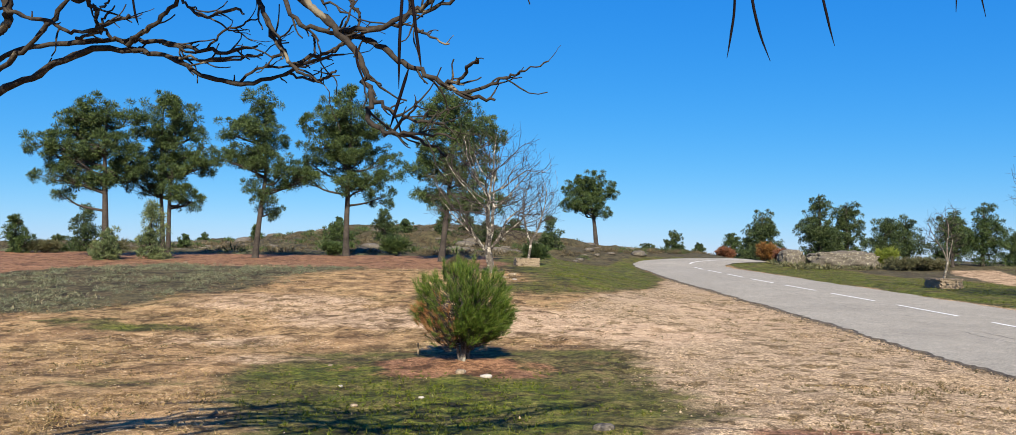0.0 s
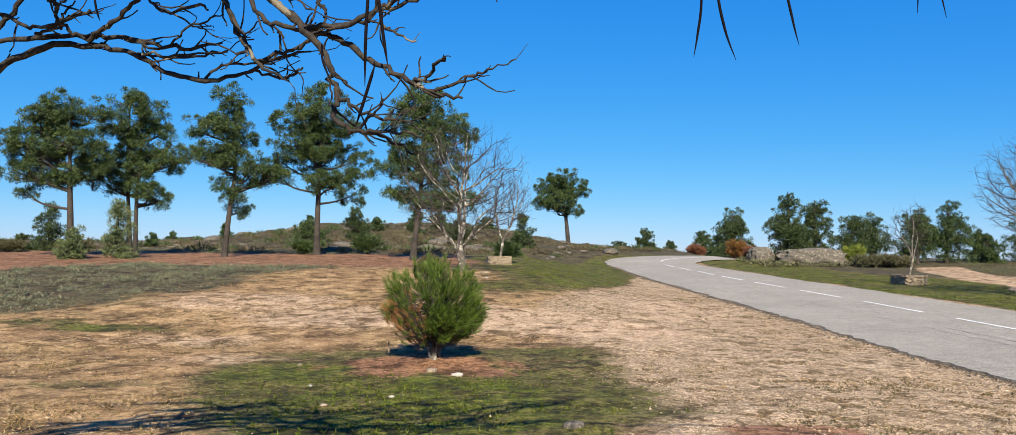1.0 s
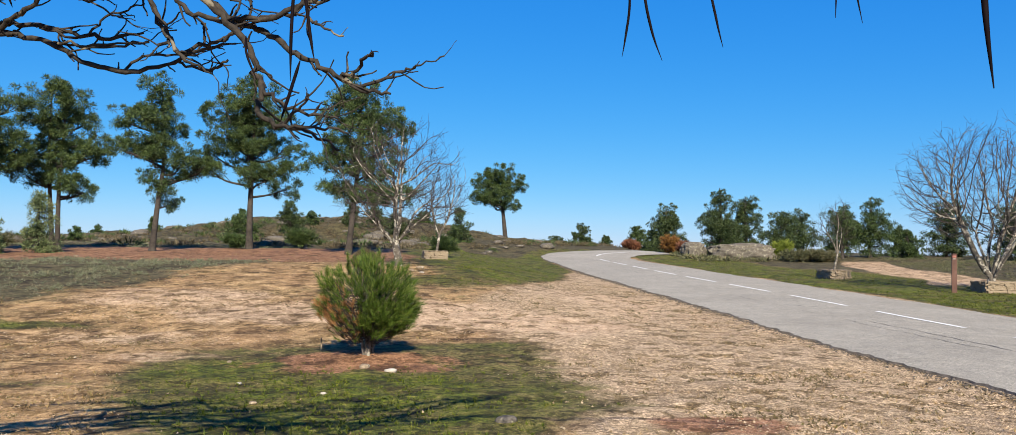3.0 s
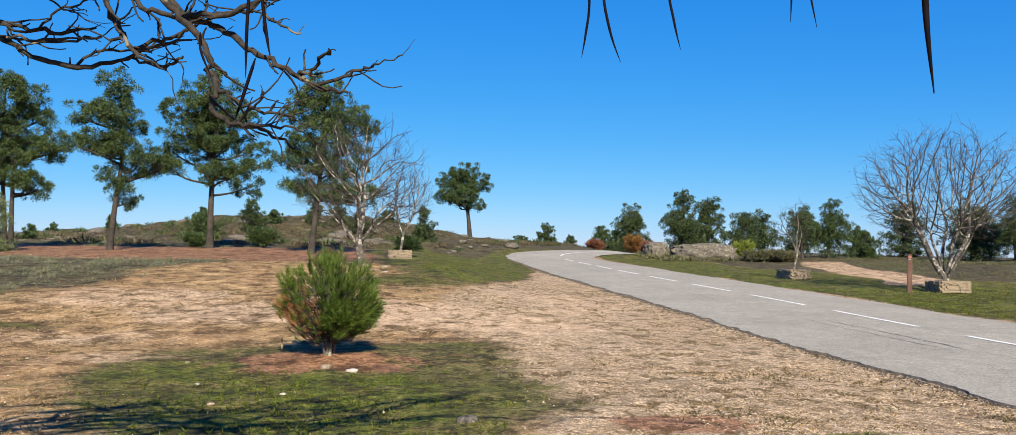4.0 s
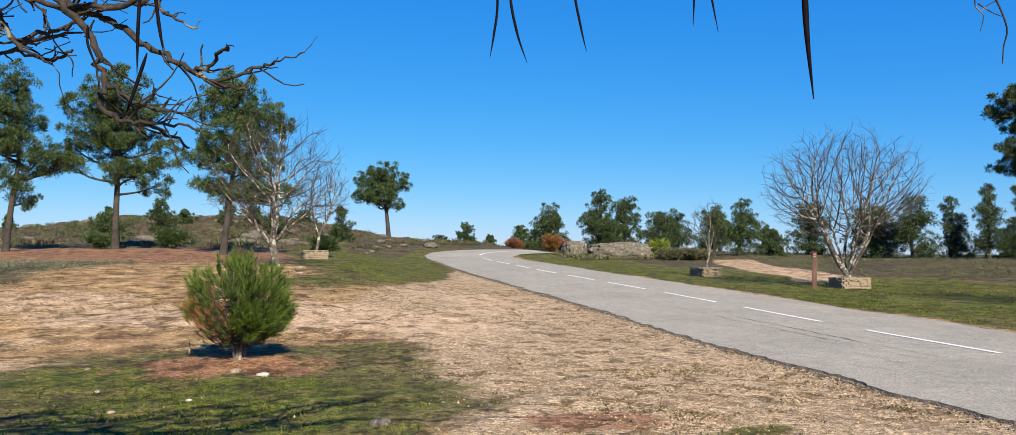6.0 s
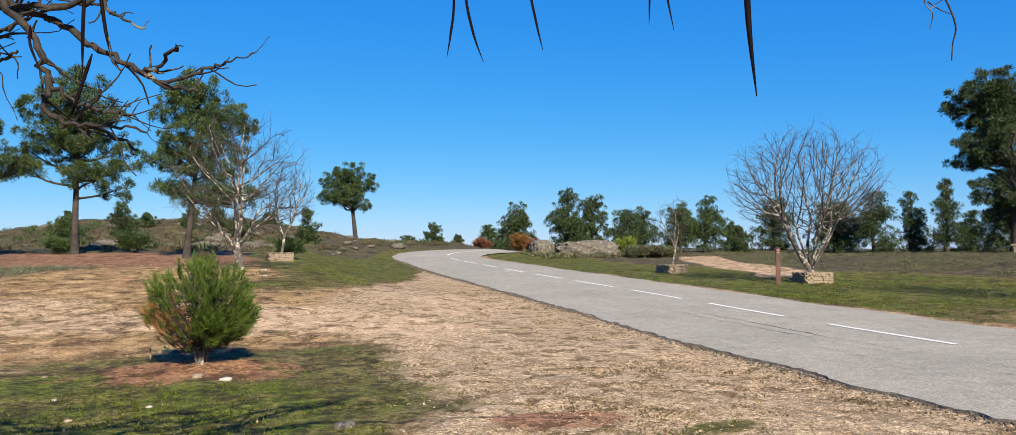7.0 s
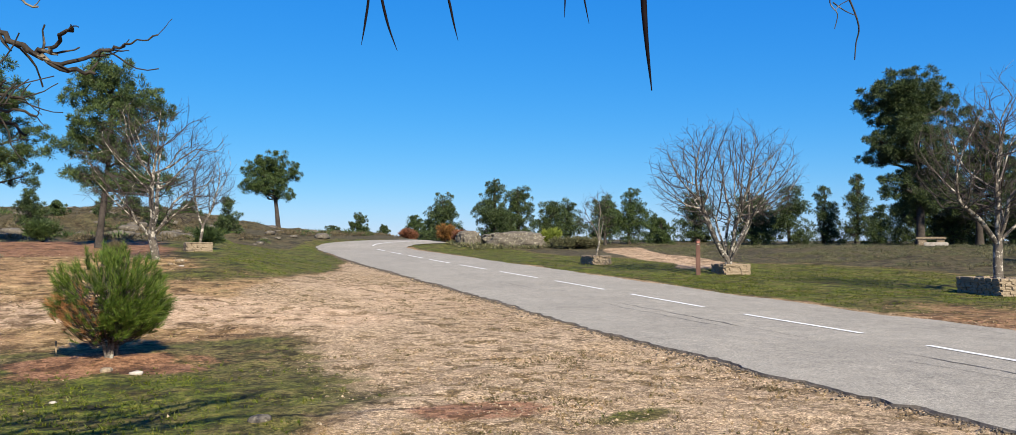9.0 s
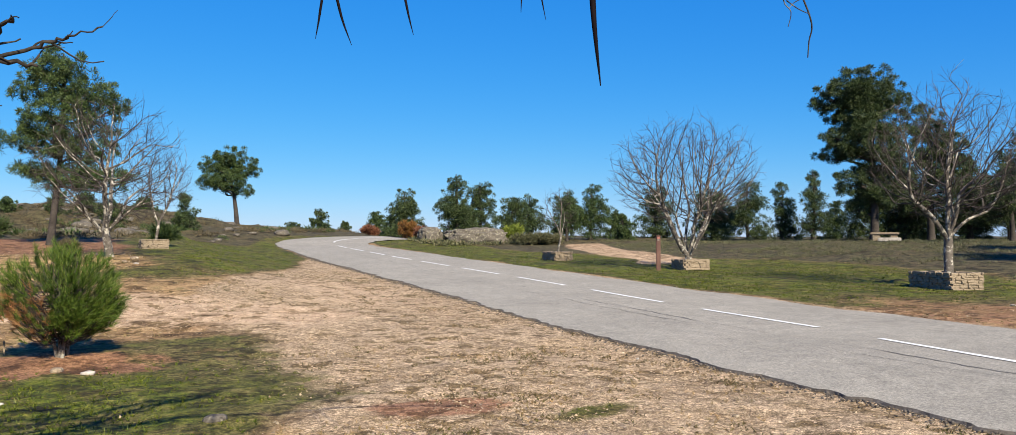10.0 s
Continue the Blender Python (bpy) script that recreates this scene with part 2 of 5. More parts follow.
M_GRANITE = lichen_bark("granite", (0.035, 0.03, 0.025), (0.15, 0.13, 0.105), (0.215, 0.195, 0.145), 0.55)
M_LEDGE = lichen_bark("pale_granite", (0.045, 0.039, 0.032), (0.15, 0.13, 0.105), (0.21, 0.19, 0.155), 0.58)
M_WHITESTONE = two_scale("white_stone", (0.24, 0.21, 0.18), (0.46, 0.42, 0.37), 20, 4)
M_GRIT = foliage("grit", (0.20, 0.14, 0.09), (0.50, 0.39, 0.28), (0.12, 0.085, 0.05), 0.0)
M_SOIL = two_scale("soil", (0.10, 0.06, 0.04), (0.26, 0.17, 0.11), 18, 3)
M_POST = two_scale("stained_wood", (0.085, 0.045, 0.036), (0.16, 0.085, 0.066), 14, 2, 0.8)
M_PLATE = two_scale("post_plate", (0.30, 0.10, 0.08), (0.42, 0.17, 0.14), 20, 4, 0.6)
M_STAKE = two_scale("pale_wood", (0.25, 0.18, 0.11), (0.38, 0.29, 0.19), 20, 4)

# ---- the lie of the land ----
def sstep(a, b, v):
    t = np.clip((np.asarray(v, dtype=float) - a) / (b - a), 0, 1)
    return t * t * (3 - 2 * t)


def vnoise(x, y, scale, seed):
    """Smooth value noise in 0..1 on a plane."""
    x, y = np.asarray(x, dtype=float) * scale, np.asarray(y, dtype=float) * scale
    xi, yi = np.floor(x), np.floor(y)
    fx, fy = x - xi, y - yi
    fx, fy = fx * fx * (3 - 2 * fx), fy * fy * (3 - 2 * fy)

    def h(a, b):
        s = np.sin(a * 127.1 + b * 311.7 + seed * 74.7) * 43758.5453
        return s - np.floor(s)
    return (h(xi, yi) * (1 - fx) + h(xi + 1, yi) * fx) * (1 - fy) + (h(xi, yi + 1) * (1 - fx) + h(xi + 1, yi + 1) * fx) * fy


RIGHT_Y = [-30, 5, 10, 15, 20, 25, 33, 40, 48, 55]
RIGHT_X = [12.6, 13.5, 13.85, 14.0, 14.05, 14.15, 14.2, 14.2, 14.35, 14.4]
LEFT_Y = [-30, 5, 9, 14, 20, 28, 37, 47, 55]
LEFT_X = [5.4, 6.78, 6.87, 7.08, 7.28, 7.45, 7.5, 7.95, 8.3]
MID_Y = [-30, 4, 7, 9.3, 10.8, 14.4, 19.3, 24.4, 34, 39, 44.4, 50, 55, 58]
MID_X = [8.6, 9.6, 10.05, 10.38, 10.65, 10.86, 11.03, 11.14, 11.16, 11.24, 11.46, 11.62, 11.95, 12.05]


def road_profile(y):
    return np.interp(y, [-500, 10, 14, 18, 54, 60, 66, 72, 100], [0, 0, 0.03, 0.11, 0.94, 1.29, 1.58, 1.66, 1.9])


def land(x, y):
    """Height of the ground at x, y."""
    x, y = np.asarray(x, dtype=float), np.asarray(y, dtype=float)
    z = road_profile(y)
    left = np.interp(y, [-500, 11.5, 13.5, 16, 20, 27, 32, 38, 44, 60, 80], [0, 0, 0.03, 0.18, 0.52, 1.02, 1.14, 1.28, 1.50, 1.85, 2.15])
    e0, e1 = np.interp(y, [0, 58, 70, 80], [0.8, 0.8, 10, 14]), np.interp(y, [0, 58, 70, 80], [6.4, 6.4, 18, 30])
    t = np.clip((x - e0) / (e1 - e0), 0, 1)
    wl = 1 - t * t * (3 - 2 * t)
    z = z * (1 - wl) + left * wl
    z = z + 0.78 * sstep(22, 40, x) * (1 - sstep(30, 62, y)) + 0.2 * sstep(22, 40, x) * sstep(30, 62, y)
    z = z - 1.2 * sstep(17, 28, x) * sstep(60, 65, y) * (1 - sstep(80, 110, y)) * 0.9
    dx = x + 5.0
    hill = np.exp(-(np.abs(dx) / np.where(dx < 0, 17, 10.5)) ** 3) * np.exp(-((y - 82) / 17) ** 2)
    z = z + 2.2 * hill * sstep(50, 70, y)
    r = np.hypot(x, y)
    z = z - 26 * sstep(95, 420, r)
    return z


def on_road(x, y, grow=0.0):
    """1 on the carriageway, 0 off it."""
    a = (y < 55) & (x > np.interp(y, LEFT_Y, LEFT_X) - grow) & (x < np.interp(y, RIGHT_Y, RIGHT_X) + grow)
    r = np.hypot(x - 21.4, y - 55)
    b = (y >= 55) & (x < 21.4) & (r > 7 - grow) & (r < 13.1 + grow)
    c = (x >= 21.4) & (y > 62 - grow) & (y < 68.1 + grow)
    return a | b | c


def heath_back(x):
    """Where the low heath ends and the bare red earth begins."""
    return np.interp(x, [-18, -15.3, -14.4, -12.7, -6.7, -5.0, -2.0], [25.0, 25.5, 28, 32.3, 30.8, 29.5, 30.5])


def zones(x, y):
    """Moss, red earth, gravel, heath and bare track, each 0..1."""
    n1, n2, n3 = vnoise(x, y, 0.35, 1), vnoise(x, y, 1.1, 2), vnoise(x, y, 0.16, 3)
    wob = (n1 - 0.5) * 1.6 + (n2 - 0.5) * 0.7
    r = np.hypot(x, y)

    n4 = vnoise(x, y, 2.6, 4)

    def blob(cx, cy, rx, ry, soft=0.6):
        d = np.hypot((x - cx) / rx, (y - cy) / ry) + wob * 0.42 + (n4 - 0.5) * 0.5
        return 1 - sstep(1 - soft, 1 + soft, d)
    lx, rx_ = np.interp(y, LEFT_Y, LEFT_X), np.interp(y, RIGHT_Y, RIGHT_X)
    left = np.interp(y, [6, 7.5, 9.5, 10.9, 12.3, 13.5, 14.0], [-2.5, -2.7, -3.4, -3.7, -3.8, -3.2, -2.2])
    right = np.interp(y, [6, 7.3, 7.8, 8.7, 9.7, 11.2, 13, 14.8], [1.3, 1.5, 1.9, 2.9, 2.6, 2.5, 2.3, 1.5])
    lawn = sstep(left - 0.5, left + 0.7, x + wob * 0.6) * (1 - sstep(right - 0.7, right + 0.5, x + wob * 0.6)) * (1 - sstep(13.4, 14.8, y + wob * 0.6)) * sstep(4.2, 6.2, y + wob)
    lush = np.maximum(blob(-0.4, 9.0, 1.9, 1.9), np.maximum(blob(-2.6, 11.6, 1.3, 1.6) * 0.8, blob(0.4, 14.0, 1.3, 0.6) * 0.7))
    moss = np.maximum.reduce([lawn * (0.5 + 0.45 * lush), blob(-6.8, 15.9, 1.3, 0.4) * 0.75, blob(-8.5, 16.5, 0.9, 0.3) * 0.6, blob(-4.9, 14.4, 0.9, 0.3) * 0.45, blob(-4.6, 10.4, 1.0, 0.5) * 0.4, blob(-2.0, 20.5, 1.8, 1.2) * 0.35, blob(4.2, 7.0, 0.5, 0.25) * 0.7])
    shoulder = np.interp(y, [14, 17, 18.9, 24.6, 32.6, 38, 50], [-3, -0.8, 1.3, 3.6, 6.1, 7.3, 8.4])
    rim = np.interp(y, [8, 20, 30, 36, 45, 60], [24.5, 26.5, 26.5, 22.8, 21.5, 21.0])
    verge = sstep(rx_ + 0.1, rx_ + 0.9, x + wob * 0.5) * (1 - sstep(rim - 1.2, rim + 1.2, x + wob * 1.4)) * sstep(8, 17, y + wob * 2) * (1 - sstep(61, 63, y))
    moss = np.maximum(moss, verge * (0.9 + 0.1 * n2))
    bank = (1 - sstep(shoulder - 0.6, shoulder + 0.3, x + wob * 0.5)) * sstep(-1.4, 0.6, x + wob * 0.8) * sstep(17.2, 18.6, y + wob) * (1 - sstep(53, 57, y + wob)) * (0.25 + 0.58 * sstep(22, 27, y + wob * 3))
    outer = (np.hypot(x - 21.4, y - 55) > 13) * (np.hypot(x - 21.4, y - 55) < 14.6) * (y > 54) * (x < 21)
    moss = np.maximum(moss, np.maximum(bank, outer * 0.85) * (0.86 + 0.2 * n2))
    inner = (1 - sstep(6.2, 6.9, np.hypot(x - 21.4, y - 55))) * (x < 21.4) * (y > 54)
    moss = np.maximum(moss, inner * 0.8)
    red = np.maximum.reduce([(1 - wl_band(x, y, wob)) * 0.92, blob(2.9, 7.7, 0.7, 0.4) * 0.85,
                             blob(17.0, 12.5, 3.0, 4.4) * 0.42, blob(21.5, 26.5, 3.4, 1.1) * 0.35, blob(6.0, 19, 0.9, 6) * 0.2])
    gravel = np.where(y > 16.5, sstep(shoulder - 0.5, shoulder + 0.6, x + wob * 0.5), sstep(0.8, 2.8, x + wob * 0.8 + 0.03 * (y - 12))) * (1 - sstep(lx - 0.1, lx + 0.4, x)) * (1 - sstep(40, 44, y))
    gravel = np.maximum(gravel, (x > rx_) * (1 - sstep(rx_ + 0.1, rx_ + 0.7, x)) * (y < 55) * 0.7)
    heath = (1 - sstep(-9.5, -6.6, x + wob * 1.2 - np.clip(0.32 * (y - 20) - 0.3, -1.5, 2.9))) * sstep(16.2, 18.5, y + wob + 0.25 * (x + 9)) * (1 - sstep(-0.6, 0.9, y + wob - heath_back(x)))
    heath = np.maximum(heath, sstep(rim - 0.8, rim + 1.6, x + wob * 1.4) * sstep(9, 14, y))
    heath = np.maximum(heath, sstep(44, 47, y + wob) * (x < 7 + 3.5 * sstep(54.5, 57, y)))
    heath = np.maximum(heath, sstep(62, 66, y + wob))
    heath = np.maximum(heath, sstep(60, 75, r))
    heath = np.maximum(heath, blob(23.5, 56, 6, 3.0) * 0.8)
    d = np.abs(x - np.interp(y, [24, 29, 34, 46, 58, 75], [18.8, 20.6, 23.0, 26.0, 31.5, 44])) + wob * 0.5
    track = (1 - sstep(1.0, 1.8, d)) * sstep(29, 31.5, y + wob * 0.6) * (1 - sstep(50, 56, y))
    track = np.maximum.reduce([track, blob(-1.2, 17.6, 3.6, 1.7) * 0.62, blob(2.2, 16.4, 2.6, 1.3) * 0.6, blob(-4.6, 14.6, 2.2, 0.8) * 0.5, blob(4.9, 21, 1.6, 5) * 0.4, blob(0.6, 16.2, 2.2, 0.8) * 0.6, blob(-4.6, 19.5, 2.6, 1.4) * 0.5, blob(-3.2, 12.6, 1.4, 0.6) * 0.5])
    moss = moss * (1 - track) * (1 - 0.5 * blob(16.4, 12.6, 2.3, 4.2))
    heath = heath * (1 - track)
    return moss, red, gravel * (1 - moss * 0.5), heath * 0.95, track


def mound(x, y):
    """The bare red earth dug up round the young pine."""
    d = np.hypot((x + 0.6) / 1.45, (y - 11.95) / 0.75) + (vnoise(x, y, 1.6, 31) - 0.5) * 0.9 + (vnoise(x, y, 5.0, 32) - 0.5) * 0.5
    return (1 - sstep(0.55, 1.25, d)) * 0.95


def wl_band(x, y, wob):
    """0 in the red band at the foot of the pines, 1 away from it."""
    return 1 - sstep(-0.4, 1.2, y + wob - heath_back(x)) * (1 - sstep(45, 47.5, y + wob * 1.2)) * (1 - sstep(-1.5, 2.5, x + wob))


# ---- mesh builders ----
def fast_mesh(name, verts, loops, size):
    """A mesh from vertex and corner arrays whose faces all have the same number of corners."""
    me = bpy.data.meshes.new(name)
    verts, loops = np.asarray(verts, dtype=np.float32).reshape(-1, 3), np.asarray(loops, dtype=np.int32).ravel()
    n = len(loops) // size
    me.vertices.add(len(verts))
    me.vertices.foreach_set("co", verts.ravel())
    me.loops.add(len(loops))
    me.loops.foreach_set("vertex_index", loops)
    me.polygons.add(n)
    me.polygons.foreach_set("loop_start", np.arange(0, n * size, size, dtype=np.int32))
    me.update(calc_edges=True)
    return me


def part(name, me, mat, parent=None, label="", smooth=False):
    ob = new(name, me)
    if not me.materials:
        me.materials.append(mat)
    if smooth:
        me.polygons.foreach_set("use_smooth", np.ones(len(me.polygons), dtype=bool))
    if parent:
        ob.parent = parent
    return tagged(ob, label)


def thing(name, label, category, at=(0, 0, 0), turn=0.0, group=""):
    ob = new(name)
    ob.empty_display_size = 0.2
    ob.location, ob.rotation_euler = at, (0, 0, turn)
    return tagged(ob, label, category, group)


class Tubes:
    """Collects tapered round limbs into one mesh."""

    def __init__(self):
        self.v, self.f = [], []

    def add(self, pts, radii, sides=6):
        pts = [Vector(p) for p in pts]
        base, n = len(self.v), len(pts)
        for i, p in enumerate(pts):
            d = (pts[min(i + 1, n - 1)] - pts[max(i - 1, 0)]).normalized()
            a = d.orthogonal().normalized() if i == 0 else (a - d * a.dot(d)).normalized()
            b = d.cross(a)
            for k in range(sides):
                w = 2 * math.pi * k / sides
                self.v.append(tuple(p + (a * math.cos(w) + b * math.sin(w)) * radii[i]))
        for i in range(n - 1):
            for k in range(sides):
                k2 = (k + 1) % sides
                self.f.append((base + i * sides + k, base + i * sides + k2, base + (i + 1) * sides + k2, base + (i + 1) * sides + k))

    def mesh(self, name):
        return fast_mesh(name, self.v, self.f, 4)


def spline(pts, per=4):
    """A smooth line through points of any dimension."""
    p = np.array([pts[0], *pts, pts[-1]], dtype=float)
    out = []
    for i in range(1, len(p) - 2):
        for k in range(per):
            t = k / per
            out.append(0.5 * (2 * p[i] + (p[i + 1] - p[i - 1]) * t + (2 * p[i - 1] - 5 * p[i] + 4 * p[i + 1] - p[i + 2]) * t * t + (3 * p[i] - p[i - 1] - 3 * p[i + 1] + p[i + 2]) * t ** 3))
    out.append(p[-2])
    return out


def unit(a):
    return a / np.maximum(np.linalg.norm(a, axis=-1, keepdims=True), 1e-9)


def needles(rng, centres, axes, count, length, width, spread, shoot=0.0):
    """count needles to every shoot: slim triangles that fan out round its axis."""
    c, a = np.repeat(centres, count, axis=0), np.repeat(unit(axes), count, axis=0)
    n = len(c)
    d = unit(a + unit(rng.normal(size=(n, 3))) * spread)
    root = c + a * (rng.random((n, 1)) * shoot)
    side = unit(np.cross(d, rng.normal(size=(n, 3)))) * (width * 0.5)
    tip = root + d * (length * (0.65 + 0.5 * rng.random((n, 1))))
    v = np.stack([root - side, root + side, tip], axis=1).reshape(-1, 3)
    return v, np.arange(n * 3)


def puffs(rng, centres, axes, count, radius, length, width):
    """Rounded brushes of needles: count slim needles that bristle out and up from every centre."""
    c, a = np.repeat(centres, count, axis=0), np.repeat(unit(axes), count, axis=0)
    n = len(c)
    size = np.repeat(radius * rng.uniform(0.6, 1.25, (len(centres), 1)), count, axis=0)
    d = unit(rng.normal(size=(n, 3)) + a * 0.55)
    root = c + d * size * (0.1 + 0.75 * rng.random((n, 1)) ** 0.7) * (1, 1, 0.85)
    way = unit(d + rng.normal(size=(n, 3)) * 0.38 + (0, 0, 0.2))
    side = unit(np.cross(way, rng.normal(size=(n, 3)))) * (width * 0.5)
    tip = root + way * (length * (0.65 + 0.5 * rng.random((n, 1))))
    return np.stack([root - side, root + side, tip], axis=1).reshape(-1, 3), np.arange(n * 3)


def lobe_points(rng, lobe, density):
    """Shoots that stand out and up from a bumpy pad of foliage, most of them near its skin."""
    x, y, z, rx, ry, rz = lobe
    n = max(4, int(density * (rx * ry * rz) ** (2 / 3)))
    d = unit(rng.normal(size=(n, 3)))
    k = rng.uniform(0, 6.3, 3)
    puff = 0.86 + 0.16 * np.sin(d[:, :1] * 5 + k[0]) * np.sin(d[:, 1:2] * 5 + k[1]) + 0.1 * np.sin(d[:, 2:] * 6 + k[2])
    deep = np.where(rng.random((n, 1)) < 0.74, 0.84 + 0.16 * rng.random((n, 1)), 0.25 + 0.6 * rng.random((n, 1)))
    flat = np.where(d[:, 2:] < 0, 0.7, 1.0)
    at = np.array((x, y, z)) + d * puff * deep * (rx, ry, rz) * np.hstack([np.ones((n, 2)), flat])
    return at, unit(d * (1, 1, 0.7) + (0, 0, 0.6) + rng.normal(size=(n, 3)) * 0.2)


# ---- ground ----
def build_ground():
    ang = np.radians(np.concatenate([np.arange(-38, 62, 0.25), np.arange(62, 322, 4.0)]))
    rad = np.concatenate([[0.002, 0.2], 0.5 * 1.0245 ** np.arange(0, 362)])
    a, r = np.meshgrid(ang, rad)
    x, y = (r * np.sin(a)).ravel(), (r * np.cos(a)).ravel()
    z = land(x, y)
    off = 1 - on_road(x, y, 0.5).astype(float)
    far = 1 - sstep(150, 300, np.hypot(x, y))
    z = z + ((vnoise(x, y, 0.5, 5) - 0.5) * 0.06 + (vnoise(x, y, 1.7, 6) - 0.5) * 0.05 + (vnoise(x, y, 5, 7) - 0.5) * 0.02) * off * far
    hx, hy = (x + 0.55) / 1.3, (y - 12.7) / 0.75
    z = z + 0.10 * np.exp(-(hx * hx + hy * hy))
    rough = sstep(46, 52, y) * (1 - sstep(1, 5, x - np.maximum(0, y - 66) * 0.8)) * far
    z = z + rough * ((vnoise(x, y, 0.8, 8) - 0.5) * 0.6 + (vnoise(x, y, 2.1, 10) - 0.5) * 0.3 + (vnoise(x, y, 0.28, 9) - 0.5) * 0.8 * sstep(55, 65, y))
    z = z - 0.06 * on_road(x, y, -0.25)
    n, m = len(ang), len(rad)
    v = np.stack([x, y, z], axis=1)
    i, j = np.meshgrid(np.arange(m - 1), np.arange(n), indexing="ij")
    j2 = (j + 1) % n
    quads = np.stack([i * n + j, i * n + j2, (i + 1) * n + j2, (i + 1) * n + j], axis=-1).reshape(-1, 4)[:, ::-1]
    me = fast_mesh("ground", v, quads, 4)
    mo, re, gr, he, tr = zones(v[:, 0], v[:, 1])
    one = np.ones(len(v))
    for name, cols in (("zone", (mo, re, gr, one)), ("zone2", (he, tr, mound(v[:, 0], v[:, 1]), one))):
        layer = me.color_attributes.new(name, "FLOAT_COLOR", "POINT")
        layer.data.foreach_set("color", np.stack(cols, axis=1).astype(np.float32).ravel())
    ob = part("ground", me, M_GROUND, smooth=True)
    return tagged(ob, "dry trodden heath ground with moss, red earth and gravel", "ground", kind="structure")


GROUND = build_ground()


def road_line(s):
    """Left edge, middle and right edge of the road, s metres along it."""
    if s < 55:
        return [(np.interp(s, ys, xs), s) for ys, xs in ((LEFT_Y, LEFT_X), (MID_Y, MID_X), (RIGHT_Y, RIGHT_X))]
    turn = (s - 55) / 10.0
    if turn < math.pi / 2:
        return [(21.4 - r * math.cos(turn), 55 + r * math.sin(turn)) for r in (13.1, 9.4, 7.0)]
    x = 21.4 + s - 55 - 5 * math.pi
    return [(x, 68.1), (x, 64.4), (x, 62)]


def build_road():
    rows, across = np.concatenate([np.arange(-25, 4, 1.0), np.arange(4, 30, 0.12), np.arange(30, 72, 0.3), np.arange(72, 140, 2.0)]), 14
    v, f, skirt = [], [], []
    for i, s in enumerate(rows):
        (lx, ly), _, (rx, ry) = road_line(s)
        rag = (vnoise(s, 0.3, 0.9, 11) - 0.5) * 0.14 + (vnoise(s, 0.7, 4.5, 12) - 0.5) * 0.14 + (vnoise(s, 0.2, 8.0, 15) - 0.5) * 0.13
        rag2 = (vnoise(s, 5.3, 0.8, 13) - 0.5) * 0.3 + (vnoise(s, 2.7, 4, 14) - 0.5) * 0.10
        d = Vector((rx - lx, ry - ly, 0))
        w = d.length
        d.normalize()
        for k in range(across + 1):
            t = k / across * (w - rag2 + rag) - rag
            x, y = lx + d.x * t, ly + d.y * t
            u = k / across
            v.append((x, y, float(land(x, y)) + 0.03 + 0.05 * (1 - (2 * u - 1) ** 2)))
        x, y, z = v[-across - 1]
        skirt += [(x, y, z), (x - d.x * (0.02 + 0.07 * float(vnoise(s, 3.1, 3.5, 16))), y - d.y * 0.03, z - 0.06)]
    n = across + 1
    for i in range(len(rows) - 1):
        f += [(i * n + k, i * n + k + 1, (i + 1) * n + k + 1, (i + 1) * n + k) for k in range(across)]
    road = tagged(part("road", fast_mesh("road", v, f, 4), M_ROAD, smooth=True), "worn light grey asphalt road with a dashed white centre line", "road", kind="structure")
    sf = [(2 * i, 2 * i + 2, 2 * i + 3, 2 * i + 1) for i in range(len(rows) - 1)]
    part("broken_edge", fast_mesh("broken_edge", skirt, sf, 4), M_EDGE, road, "dark crumbling asphalt edge")
    return road


ROAD = build_road()


def road_top(x, y):
    lx, rx = np.interp(y, LEFT_Y, LEFT_X), np.interp(y, RIGHT_Y, RIGHT_X)
    u = np.clip((x - lx) / (rx - lx), 0, 1) if y < 55 else 0.45
    return float(land(x, y)) + 0.03 + 0.05 * (1 - (2 * u - 1) ** 2)


def ribbon(name, pts, widths, mat, lift, label=""):
    """A flat strip that lies on the road along points."""
    v, n = [], len(pts)
    for i, (x, y) in enumerate(pts):
        (x0, y0), (x1, y1) = pts[max(i - 1, 0)], pts[min(i + 1, n - 1)]
        l = math.hypot(x1 - x0, y1 - y0)
        nx, ny = -(y1 - y0) / l * widths[i] / 2, (x1 - x0) / l * widths[i] / 2
        v += [(x + nx, y + ny, road_top(x + nx, y + ny) + lift), (x - nx, y - ny, road_top(x - nx, y - ny) + lift)]
    f = [(2 * i, 2 * i + 1, 2 * i + 3, 2 * i + 2) for i in range(n - 1)]
    return part(name, fast_mesh(name, v, f, 4), mat, ROAD, label)


